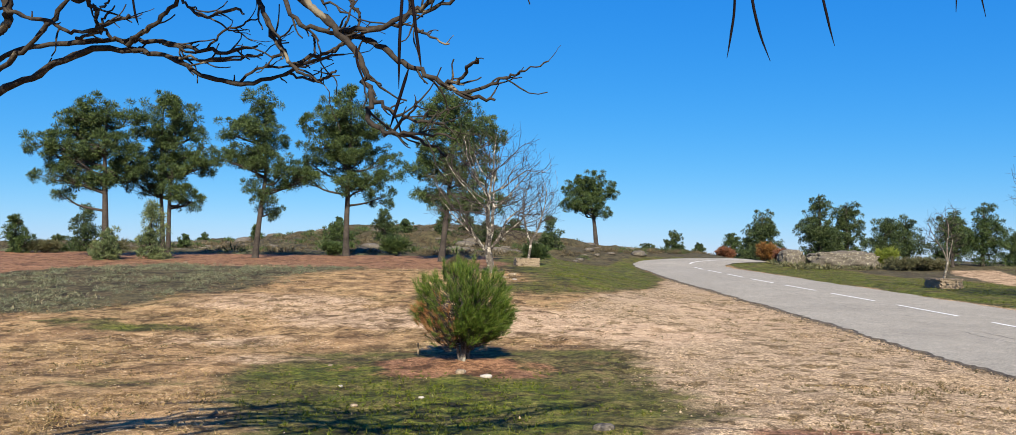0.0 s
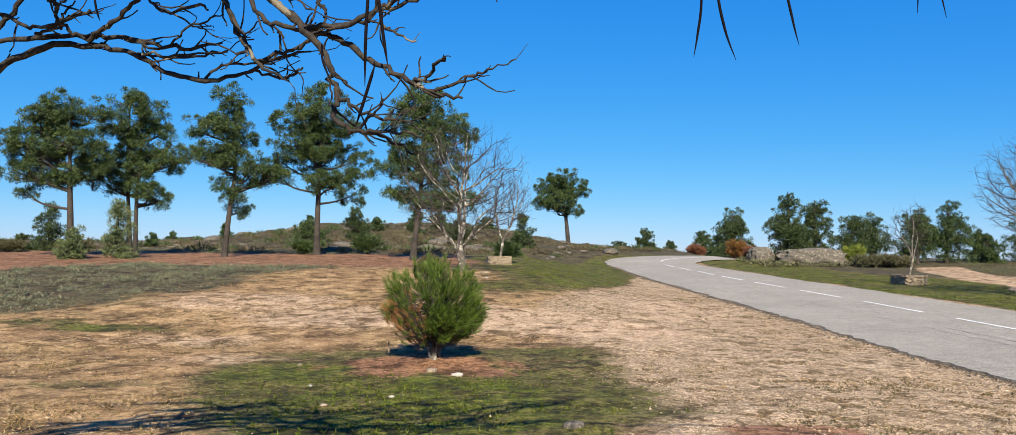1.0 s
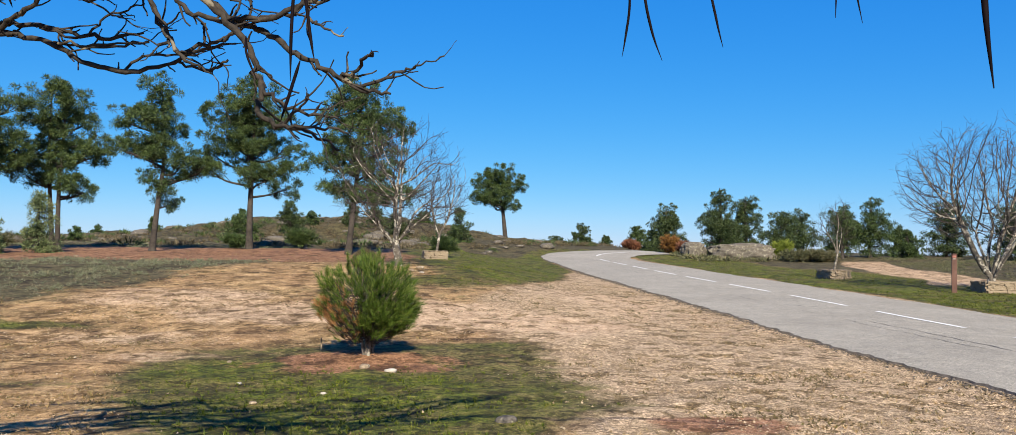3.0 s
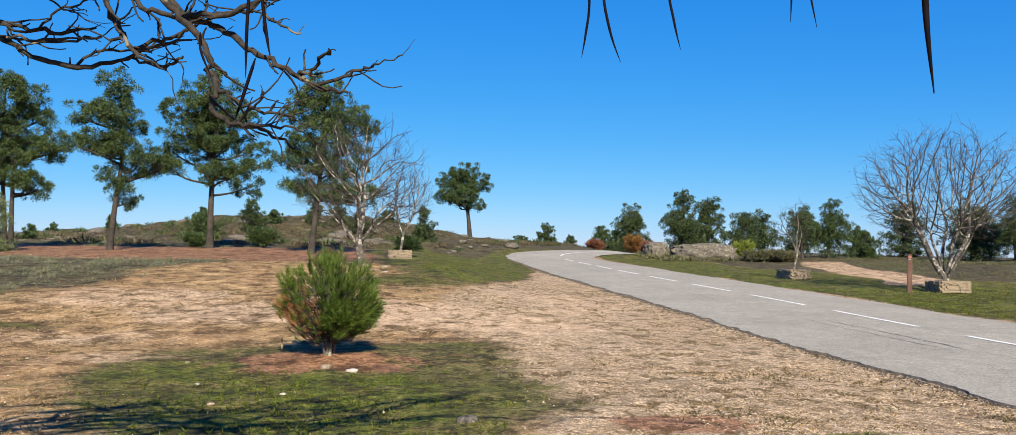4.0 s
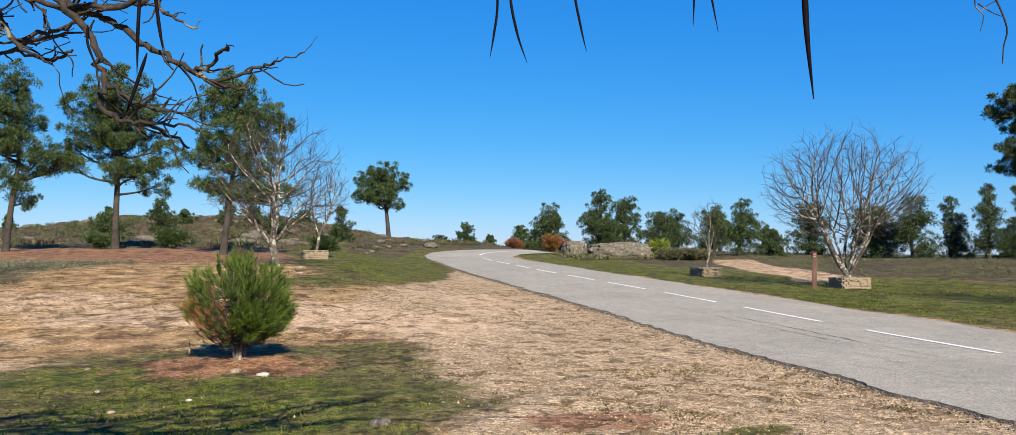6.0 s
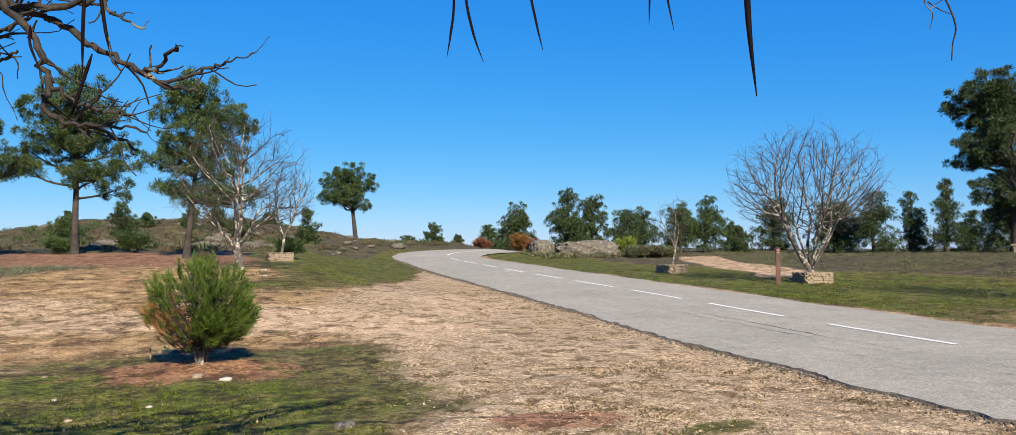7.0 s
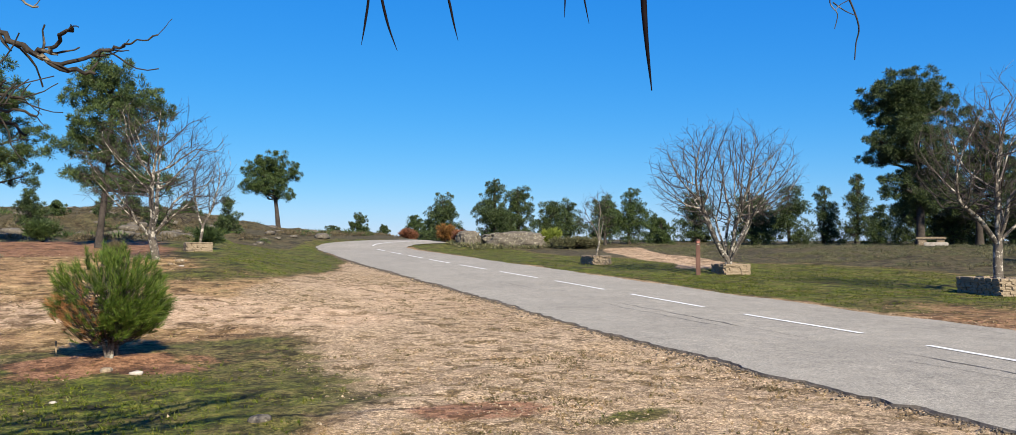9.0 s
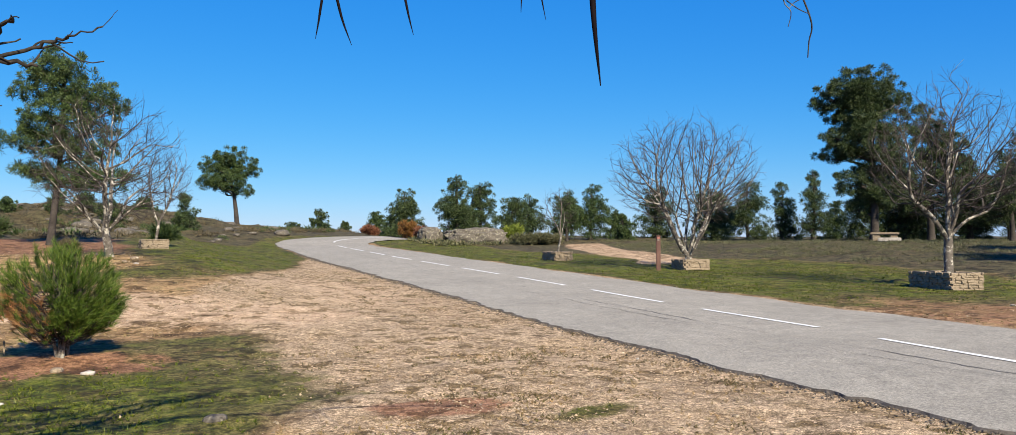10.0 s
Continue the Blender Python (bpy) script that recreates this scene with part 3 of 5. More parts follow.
for k in range(-3, 10):
    y1 = 9.4 + 4.97 * k
    ys = np.linspace(y1 - 3.45, y1, 12)
    ribbon("lane_dash", [(float(np.interp(y, MID_Y, MID_X)), float(y)) for y in ys], [0.12] * 12, M_PAINT, 0.008)
arc = [road_line(s)[1] for s in np.linspace(57.5, 72, 40)]
ribbon("curve_line", arc, [0.12] * 40, M_PAINT, 0.008, "solid white line through the bend")
_r = random.Random(5)
for start, end, share, wid in ((3, 21, 0.36, 0.035), (17, 30, 0.30, 0.03), (6, 17, 0.31, 0.02), (24, 46, 0.36, 0.03), (9, 19, 0.88, 0.025), (4, 12, 0.22, 0.015)):
    pts, wob = [], 0.0
    for y in np.arange(start, end, 0.14):
        wob = wob * 0.9 + _r.uniform(-0.03, 0.03)
        lx, rx = np.interp(y, LEFT_Y, LEFT_X), np.interp(y, RIGHT_Y, RIGHT_X)
        pts.append((float(lx + (rx - lx) * share + wob), float(y)))
    ribbon("crack", pts, [wid * max(0.02, 1.7 * float(vnoise(q[1], share * 9, 0.9, 41)) - 0.35) * _r.uniform(0.5, 1.2) for q in pts], M_CRACK, 0.006)

# ---- pines ----
def pine(name, label, x, y, height, lobes, seed, lean=((0, 0), (0, 0)), girth=0.2, tufts=38, mat=None, trunks=1, per=125, length=0.135, width=0.031, puff=0.28, group="", bare=0.3, joined=False):
    """A pine: trunk, limbs that reach for every pad of foliage, and needle tufts. lobes: across, up, half width, half height."""
    rng = np.random.default_rng(seed)
    root = thing(name, label, "tree", (x, y, float(land(x, y)) - 0.05), -math.atan2(x, y), group)
    tr, br = Tubes(), Tubes()
    for k in range(trunks):
        off = (k - (trunks - 1) / 2) * 0.55
        steps = []
        for i in range(13):
            u = i / 12
            bend = np.interp(u, [0, 0.5, 1], [0, lean[0][0], lean[0][1]]) + math.sin(u * 5 + seed + k) * 0.06
            steps.append((off * (0.5 + u * 0.6) + bend, np.interp(u, [0, 0.5, 1], [0, lean[1][0], lean[1][1]]) + math.cos(u * 4 + seed) * 0.06, height * 0.97 * u))
        tr.add(steps, [0.85 * girth / trunks ** 0.4 * (1.25 if i == 0 else 1) * (1 - 0.82 * i / 12) for i in range(13)], 9)
        path = steps
    centres, axes = [], []
    fill = [] if joined else [((a[0] + b[0]) / 2, (a[1] + b[1]) / 2, (a[2] + b[2]) * 0.4, (a[3] + b[3]) * 0.4) for a, b in zip(lobes, lobes[1:])]
    for lx, lz, rx, rz in lobes + fill:
        depth = rng.uniform(-0.8, 0.8) * max(0.5, height * 0.11)
        ry = rx * rng.uniform(0.85, 1.15)
        c = np.array((lx, depth, lz))
        p, a = lobe_points(rng, (*c, rx * 1.17, ry * 1.1, rz * 1.2), tufts)
        centres.append(p)
        axes.append(a)
        z0 = max(height * bare, lz - 0.25 * math.hypot(lx, depth) - 0.3)
        u = min(1.0, z0 / (height * 0.97)) * 12
        i = min(11, int(u))
        s = np.array(path[i]) + (np.array(path[i + 1]) - np.array(path[i])) * (u - i)
        mid = (s + c) / 2 + rng.normal(size=3) * 0.12 + (0, 0, -0.1)
        line = spline([tuple(s), tuple(mid), tuple(c)], 4)
        if not joined:
            br = Tubes()
        br.add(line, list(np.linspace(girth * 0.34, girth * 0.12, len(line))), 5)
        for q in p[rng.choice(len(p), min(len(p), 6 if joined else 12), replace=False)]:
            b0 = np.array(line[rng.integers(3, len(line))])
            m2 = (b0 + q) / 2 + (0, 0, -0.08)
            br.add([tuple(b0), tuple(m2), tuple(q)], [girth * 0.10, girth * 0.07, girth * 0.03], 4)
        if not joined:
            part("branch", br.mesh("branch"), M_TRUNK, root, smooth=True)
    part("trunk", tr.mesh("trunk"), M_TRUNK, root, smooth=True)
    if joined:
        tagged(part("branchwork", br.mesh("branchwork"), M_TRUNK, root, smooth=True), kind="stuff")
    v, l = puffs(rng, np.vstack(centres), np.vstack(axes), per, puff, length, width)
    tagged(part("crown", fast_mesh("crown", v, l, 3), mat or M_PINE, root), kind="stuff")
    return root


PINE = "tall maritime pine with bare trunk and broad dark green crown"
GP = "pines on the rise"
pine("pine_tree", "maritime pine with a wide domed crown on a straight trunk", -18.1, 37.9, 7.2, [(-0.4, 6.6, 0.9, 0.6), (-1.5, 5.9, 0.8, 0.6), (0.8, 6.5, 0.8, 0.7), (-2.5, 5.0, 0.8, 0.6), (-1.1, 4.8, 1.0, 0.7), (0.4, 5.2, 1.0, 0.8), (-2.2, 3.8, 0.7, 0.6), (-0.8, 3.5, 0.9, 0.5), (0.6, 3.8, 0.9, 0.6), (1.1, 4.5, 0.8, 0.7), (-1.7, 2.9, 0.5, 0.3), (-0.6, 5.8, 0.8, 0.6)], 1, girth=0.2, group=GP)
pine("pine_tree", "maritime pine with twin dark trunks and a ragged crown", -16.5, 40.8, 7.8, [(-0.3, 7.2, 0.8, 0.7), (0.8, 6.7, 0.7, 0.8), (-0.8, 6.1, 0.9, 0.7), (0.4, 5.4, 1.0, 0.8), (-0.6, 4.4, 1.0, 0.7), (1.2, 4.5, 1.0, 0.6), (-1.2, 3.4, 0.7, 0.6), (0.1, 3.3, 0.9, 0.6), (1.1, 2.7, 0.7, 0.5), (1.2, 6.1, 0.5, 0.6), (2.1, 4.7, 0.5, 0.4)], 2, trunks=2, girth=0.19, group=GP)
pine("pine_tree", "slim maritime pine with a curved trunk and open crown", -12.0, 40.2, 8.0, [(0.1, 7.3, 0.8, 0.7), (-0.1, 6.2, 1.0, 0.6), (-1.4, 6.1, 0.5, 0.6), (0.8, 5.6, 0.7, 0.6), (-0.9, 4.9, 0.6, 0.6), (0.4, 4.6, 1.0, 0.6), (-1.5, 4.6, 0.5, 0.4), (1.3, 4.2, 0.8, 0.4), (2.4, 3.9, 0.8, 0.4), (0.1, 3.4, 0.7, 0.6), (0.7, 2.3, 0.6, 0.6)], 3, lean=((0.45, 0.2), (0, 0)), girth=0.17, group=GP, bare=0.25)
pine("pine_tree", "tall maritime pine with tiered crown and a low hanging bough", -8.2, 43.2, 8.8, [(0.0, 8.1, 1.0, 0.8), (-1.3, 6.7, 1.2, 0.8), (0.7, 6.6, 1.3, 0.8), (-0.3, 5.4, 1.3, 0.7), (-1.9, 4.8, 0.6, 0.5), (1.5, 5.1, 1.0, 0.6), (-2.0, 4.0, 0.6, 0.4), (1.7, 3.1, 0.6, 0.8), (0.1, 3.9, 1.1, 0.5), (2.0, 4.3, 0.7, 0.4), (-1.3, 5.7, 1.0, 0.7)], 4, girth=0.2, group=GP)
pine("pine_tree", "dense maritime pine behind a bare pale tree", -3.0, 38.9, 8.1, [(0.4, 7.3, 1.2, 0.8), (-0.6, 6.4, 1.0, 0.7), (1.5, 6.2, 1.0, 0.8), (0.2, 5.2, 1.3, 0.8), (-1.0, 4.1, 0.9, 0.5), (1.1, 4.0, 1.3, 0.8), (2.4, 5.9, 0.5, 0.5), (-0.8, 3.1, 0.7, 0.4), (0.5, 2.7, 1.2, 0.6), (1.8, 2.6, 1.2, 0.6)], 5, lean=((0.25, 0.4), (0, 0)), girth=0.18, group=GP)
pine("pine_tree", "lone small pine with a leaning bare trunk on the ridge", 8.2, 78.6, 6.6, [(-0.6, 6.1, 1.5, 1.0), (-2.2, 5.4, 1.1, 0.8), (0.8, 5.3, 1.1, 1.0), (-1.0, 4.2, 1.7, 1.0), (-2.5, 3.9, 0.8, 0.6), (0.2, 3.3, 1.1, 0.6)], 6, lean=((-0.4, -0.9), (0, 0)), girth=0.28, tufts=22, per=130, length=0.18, width=0.042, puff=0.36)
pine("pine_tree", "large dark pine with heavy billowing crown beyond the road", 40.2, 37.5, 10.3, [(-0.4, 9.4, 1.4, 1.0), (-2.2, 8.5, 1.1, 0.9), (1.0, 8.1, 1.1, 1.1), (-0.8, 7.4, 1.2, 0.9), (-2.3, 5.3, 1.0, 0.6), (-0.5, 5.9, 1.4, 1.2), (1.1, 5.4, 1.2, 1.5), (-1.0, 3.5, 1.1, 1.0), (0.9, 3.1, 1.4, 1.3), (-0.9, 1.9, 0.9, 0.6), (-1.4, 8.9, 1.3, 0.9), (0.5, 8.8, 1.2, 1.0), (-1.6, 7.7, 1.2, 0.8), (0.2, 6.9, 1.3, 1.0), (-2.0, 6.2, 0.9, 0.6)], 7, girth=0.3, tufts=22, per=150, length=0.18, width=0.036, puff=0.32, mat=M_FIR, bare=0.15)
pine("pine_tree", "dark broad pine standing behind a bare tree", 44.5, 37.2, 8.0, [(-0.3, 7.2, 1.2, 1.0), (1.2, 5.5, 1.0, 1.0), (-0.5, 4.8, 1.4, 1.6), (1.4, 3.6, 1.2, 1.4), (-0.4, 2.4, 1.4, 1.2)], 8, girth=0.26, tufts=22, per=150, length=0.18, width=0.036, puff=0.32, mat=M_FIR, bare=0.15)


def crown_of(rng, h, w, low, round_=0.5):
    """Pads of foliage for a crown h high and w wide that begins at height low."""
    out, z = [], low
    while z < h * 0.97:
        u = (z - low) / (h - low)
        half = w / 2 * (round_ * math.sqrt(max(0.02, 1 - (1.25 * u - 0.3) ** 2)) + (1 - round_) * (1.05 - u))
        r = max(0.16, min(half, w * 0.25))
        for k in range(4 if half > r * 1.2 else 2):
            out.append((rng.uniform(-1, 1) * max(0, half - r * 0.6), z + rng.uniform(-0.1, 0.1) * h, r * rng.uniform(0.8, 1.25), r * rng.uniform(0.6, 0.95)))
        z += r * 0.85
    out.append((rng.uniform(-0.05, 0.05) * w, h - w * 0.1, w * 0.12, w * 0.13))
    return out


FAR = [  # x, y, height, width, foot of the crown as a share, roundness, needles, label
    (-25.2, 43.2, 2.0, 1.5, 0.05, 0.4, M_PINE, "young pine at the edge of the slope"),
    (-23.3, 46.5, 2.5, 1.8, 0.05, 0.3, M_FIR, "young dark green pine behind a trunk"),
    (-24.4, 45.9, 0.9, 0.8, 0.05, 0.5, M_FIR, "small pine seedling on the slope"),
    (-16.9, 36.0, 1.3, 1.4, 0.02, 0.6, M_PALE, "low pale green young pine by the trunks"),
    (-15.7, 37.3, 2.7, 1.5, 0.02, 0.2, M_PALE, "slender pale green young pine by the trunks"),
    (-21.4, 56.1, 1.0, 1.0, 0.05, 0.5, M_PINE, "small round pine on the far slope"),
    (-11.7, 58.8, 1.9, 2.3, 0.02, 0.7, M_PINE, "bushy low pine on the stony hill"),
    (3.1, 61.9, 2.5, 2.4, 0.02, 0.0, M_FIR, "dark conical conifer at the foot of the hill"),
    (19.4, 118.4, 2.2, 2.0, 0.1, 0.6, M_FIR, "small far pine on the skyline"),
    (21.1, 108.0, 3.1, 2.9, 0.05, 0.5, M_FIR, "bushy far pine on the skyline"),
    (26.3, 117.1, 2.3, 1.8, 0.1, 0.6, M_FIR, "small far pine on the skyline"),
    (25.6, 96.8, 2.9, 2.6, 0.0, 0.7, M_PINE, "low green pine past the bend"),
    (24.2, 80.8, 5.1, 4.0, 0.08, 0.6, M_FIR, "broad dark pine past the bend"),
    (28.3, 77.0, 7.2, 4.4, 0.02, 0.5, M_FIR, "large dense pine behind the boulders"),
    (31.0, 77.6, 6.4, 4.0, 0.02, 0.55, M_FIR, "dense pine behind the boulders"),
    (26.1, 58.5, 3.3, 2.4, 0.2, 0.8, M_FIR, "round topped pine by the dirt track"),
    (28.0, 59.8, 3.2, 2.3, 0.25, 0.8, M_FIR, "round topped pine by the dirt track"),
    (30.2, 57.6, 3.7, 2.2, 0.25, 0.6, M_PINE, "pine with bare stem by the dirt track"),
    (32.5, 58.0, 4.5, 2.8, 0.2, 0.5, M_PINE, "pine with bare stem by the dirt track"),
    (34.6, 56.8, 2.0, 1.9, 0.02, 0.4, M_PINE, "young pine beyond the track"),
    (38.6, 58.4, 4.0, 3.2, 0.1, 0.7, M_FIR, "broad pine beyond the bare tree"),
    (37.4, 49.4, 3.6, 3.0, 0.2, 0.8, M_FIR, "dark round pine at the plateau edge"),
    (41.9, 51.0, 4.5, 3.4, 0.15, 0.5, M_FIR, "dark pine at the plateau edge"),
    (40.2, 52.5, 3.8, 3.0, 0.2, 0.7, M_FIR, "dark pine at the plateau edge"),
    (45.1, 50.9, 4.4, 2.4, 0.03, 0.3, M_FIR, "pointed dark pine at the plateau edge"),
    (45.4, 47.9, 5.2, 2.0, 0.18, 0.2, M_FIR, "tall slim pointed pine at the plateau edge"),
    (49.3, 49.7, 2.9, 2.3, 0.02, 0.4, M_PINE, "young green pine at the plateau edge"),
    (50.5, 39.3, 5.7, 3.2, 0.25, 0.6, M_FIR, "dark pine in the grove past the road"),
    (51.0, 36.8, 5.0, 2.6, 0.3, 0.6, M_FIR, "dark pine in the grove past the road"),
    (54.1, 47.6, 3.7, 2.8, 0.02, 0.5, M_FIR, "dense low pine in the grove past the road"),
    (55.5, 43.0, 4.4, 3.2, 0.05, 0.6, M_FIR, "dense pine in the grove past the road"),
    (41.6, 28.2, 6.2, 3.4, 0.45, 0.7, M_FIR, "pine with bare trunk in the grove past the road"),
    (37.2, 62.0, 2.6, 2.6, 0.0, 0.7, M_PINE, "low pine beyond the track"),
    (47.5, 43.0, 5.4, 3.4, 0.12, 0.6, M_FIR, "dense dark pine in the grove past the road"),
    (46.8, 33.6, 5.6, 3.2, 0.3, 0.6, M_FIR, "dark pine with bare stem in the grove"),
    (52.5, 33.5, 4.6, 3.4, 0.1, 0.6, M_FIR, "dense dark pine in the grove past the road"),
    (56.0, 38.5, 4.2, 3.6, 0.02, 0.7, M_FIR, "dense low pine in the grove past the road"),
    (59.0, 50.5, 3.6, 4.0, 0.0, 0.7, M_FIR, "dense low pine in the grove past the road"),
    (43.2, 40.5, 5.0, 3.6, 0.1, 0.7, M_FIR, "dense dark pine in the grove past the road"),
    (45.5, 40.0, 4.4, 3.4, 0.15, 0.7, M_FIR, "dense dark pine in the grove past the road"),
    (48.2, 37.4, 5.2, 3.4, 0.15, 0.6, M_FIR, "dark pine with bare stem in the grove"),
    (49.4, 35.0, 4.8, 3.0, 0.2, 0.6, M_FIR, "dark pine with bare stem in the grove"),
    (31.2, 59.5, 4.0, 2.6, 0.2, 0.6, M_FIR, "pine with bare stem by the dirt track"),
    (33.0, 15.0, 9.0, 4.6, 0.4, 0.7, M_PINE, "tall pine whose shadow lies on the heath"),
    (37.2, 17.6, 8.5, 5.0, 0.4, 0.7, M_PINE, "tall pine whose shadow lies on the heath"),
    (-3.5, 72.0, 1.6, 1.8, 0.02, 0.6, M_PINE, "low pine on the stony hill"),
    (-8.5, 70.0, 1.2, 1.6, 0.02, 0.6, M_PINE, "low pine on the stony hill"),
    (-14.5, 72.0, 1.3, 1.2, 0.05, 0.5, M_PINE, "low pine on the stony hill"),
    (0.5, 74.0, 1.2, 1.8, 0.02, 0.7, M_PINE, "low pine on the stony hill"),
    (-22.0, 74.0, 1.4, 1.1, 0.05, 0.4, M_PINE, "small pine on the far slope"),
    (-25.5, 71.0, 0.9, 0.8, 0.05, 0.4, M_PINE, "small pine on the far slope"),
    (-6.0, 80.0, 1.5, 1.2, 0.05, 0.5, M_PINE, "small pine on top of the hill"),
    (-9.6, 66.0, 2.4, 2.0, 0.05, 0.5, M_FIR, "bushy dark pine on the stony hill"),
    (-5.2, 68.0, 1.7, 1.6, 0.05, 0.5, M_FIR, "bushy dark pine on the stony hill"),
    (-1.6, 66.0, 1.6, 1.9, 0.02, 0.6, M_FIR, "low dark pine on the stony hill"),
]
for i, (x, y, h, w, low, rnd, m, label) in enumerate(FAR):
    rng = np.random.default_rng(100 + i)
    s = 0.16 + 0.0028 * math.hypot(x, y)
    pine("pine_tree", label, x, y, h, crown_of(rng, h * 0.94, w * 1.08, h * low, rnd), 200 + i, girth=0.035 * h, tufts=15 + 30 / max(1.0, h) ** 2, mat=m, per=62, puff=min(0.35, 0.07 + 0.08 * h), length=min(s * 0.5, 0.09 + 0.04 * h), width=s * 0.14, joined=True, group="lesser pines", bare=max(0.1, low))

# ---- bare broadleaf trees ----
def bare_tree(name, label, x, y, crown, bole, seed, stems=(), girth=0.13, bark=None, buds=1100, lean=(0, 0), tip=0.0032, group="bare trees"):
    """A leafless tree that grows towards buds spread through its crown. crown: middle height, half width, rise and drop;
    stems: bearing, slope and length of the first boughs."""
    rng = np.random.default_rng(seed)
    root = thing(name, label, "tree", (x, y, float(land(x, y)) - 0.03), 0, group)
    mid, half, rise, drop = crown
    d = unit(rng.normal(size=(buds, 3))) * (0.25 + 0.75 * rng.random((buds, 1)) ** 0.55)
    goal = d * np.where(d[:, 2:] > 0, (half, half, rise), (half, half, drop)) + (lean[0], lean[1], mid)
    goal *= 1 + 0.05 * rng.normal(size=(buds, 1))
    goal = goal[goal[:, 2] > bole + 0.12 * np.hypot(goal[:, 0], goal[:, 1])]
    step = 0.11
    at, parent = [np.zeros(3)], [-1]

    def run(start, way, length):
        i, p = start, at[start]
        for k in range(max(1, int(length / step))):
            way = unit(way + rng.normal(size=3) * 0.06)
            p = p + way * step
            at.append(p)
            parent.append(i)
            i = len(at) - 1
        return i
    fork = run(0, np.array((lean[0] * 0.15, lean[1] * 0.15, 1.0)), bole)
    for bearing, slope, length in stems:
        b = radians(bearing)
        run(max(1, fork - int(rng.integers(0, 3))), np.array((math.sin(b) * slope, math.cos(b) * slope, 1.0)), length)
    near, dist, stale = np.zeros(len(goal), dtype=int), np.full(len(goal), 1e9), np.zeros(len(goal), dtype=int)
    fresh = 0
    for turn in range(110):
        new_at = np.array(at[fresh:])
        if len(new_at) == 0:
            break
        gap = np.linalg.norm(goal[:, None] - new_at[None], axis=2)
        best = gap.argmin(axis=1)
        closer = gap[np.arange(len(goal)), best] < dist
        near[closer], dist[closer] = best[closer] + fresh, gap[np.arange(len(goal)), best][closer]
        stale = np.where(closer, 0, stale + 1)
        fresh = len(at)
        keep = (dist > 0.15) & (stale < 4)
        goal, near, dist, stale = goal[keep], near[keep], dist[keep], stale[keep]
        if len(goal) == 0:
            break
        for i in np.unique(near):
            pull = unit(goal[near == i] - at[i]).mean(axis=0)
            ahead = unit(at[i] - at[parent[i]]) if parent[i] >= 0 else np.array((0, 0, 1.0))
            at.append(at[i] + unit(pull + ahead * 0.85 + rng.normal(size=3) * 0.08 + (0, 0, 0.03)) * step)
            parent.append(i)
    for i in range(fork + 1, len(at)):
        for k in range(int(rng.random() < 0.55) + int(rng.random() < 0.25)):
            if np.linalg.norm(at[i] - np.array((lean[0], lean[1], mid))) > 0.45 * half:
                out = unit(at[i] - at[parent[i]])
                run(i, unit(out + unit(rng.normal(size=3)) * 0.6 + (0, 0, 0.2)), rng.uniform(0.15, 0.5))
    n = len(at)
    area, kids = np.zeros(n), [[] for _ in range(n)]
    for i in range(n - 1, 0, -1):
        area[i] = max(area[i], 1.0)
        area[parent[i]] += area[i]
        kids[parent[i]].append(i)
    thick = tip * np.maximum(area, 1.0) ** (math.log(girth / tip) / math.log(area[1]))
    twigs, boughs, trunk, todo = Tubes(), [], None, [(0, 0)]
    while todo:
        start, i = todo.pop()
        line = [start] if start != i else []
        while True:
            line.append(i)
            rest = sorted(kids[i], key=lambda c: -area[c])
            todo += [(i, c) for c in rest[1:]]
            if not rest:
                break
            i = rest[0]
        if len(line) < 2:
            continue
        r0 = thick[line[1]]
        tube = Tubes() if trunk is None or r0 > 0.018 else twigs
        tube.add([tuple(at[j]) for j in line], [min(r0, thick[j]) * (1.25 if j == 0 else 1.0) for j in line], 9 if r0 > 0.05 else 6 if r0 > 0.012 else 3)
        if trunk is None:
            trunk = tube
        elif tube is not twigs:
            boughs.append(tube)
    part("trunk", trunk.mesh("trunk"), bark or M_GREYBARK, root, smooth=True)
    for t in boughs:
        part("bough", t.mesh("bough"), bark or M_GREYBARK, root, smooth=True)
    tagged(part("twig_growth", twigs.mesh("twig_growth"), M_TWIG, root, "fine leafless reddish grey twigs"), kind="stuff")
    return root


bare_tree("bare_tree", "leafless spreading tree with pale lichened stems before a pine", -0.55, 27.9, (2.5, 2.15, 2.3, 1.6), 0.95, 16, ((-70, 0.9, 1.3), (80, 0.55, 1.4), (-20, 0.35, 1.6), (150, 0.3, 1.7), (40, 0.2, 1.8), (-120, 1.3, 1.0), (100, 1.2, 0.9)), girth=0.12, bark=M_WHITEBARK, buds=1900)
bare_tree("bare_tree", "small leafless sapling growing in a stone planter", 0.75, 34.2, (2.5, 1.15, 1.3, 1.0), 1.3, 12, ((-60, 0.5, 0.6), (90, 0.5, 0.6)), girth=0.055, bark=M_WHITEBARK, buds=600, lean=(0.25, 0))
bare_tree("bare_tree", "thin leafless sapling growing in a stone planter", 17.9, 34.9, (2.1, 0.8, 1.2, 0.7), 1.25, 13, ((-80, 0.3, 1.0), (80, 0.35, 0.9), (0, 0.05, 1.2)), girth=0.05, bark=M_GREYBARK, buds=420)
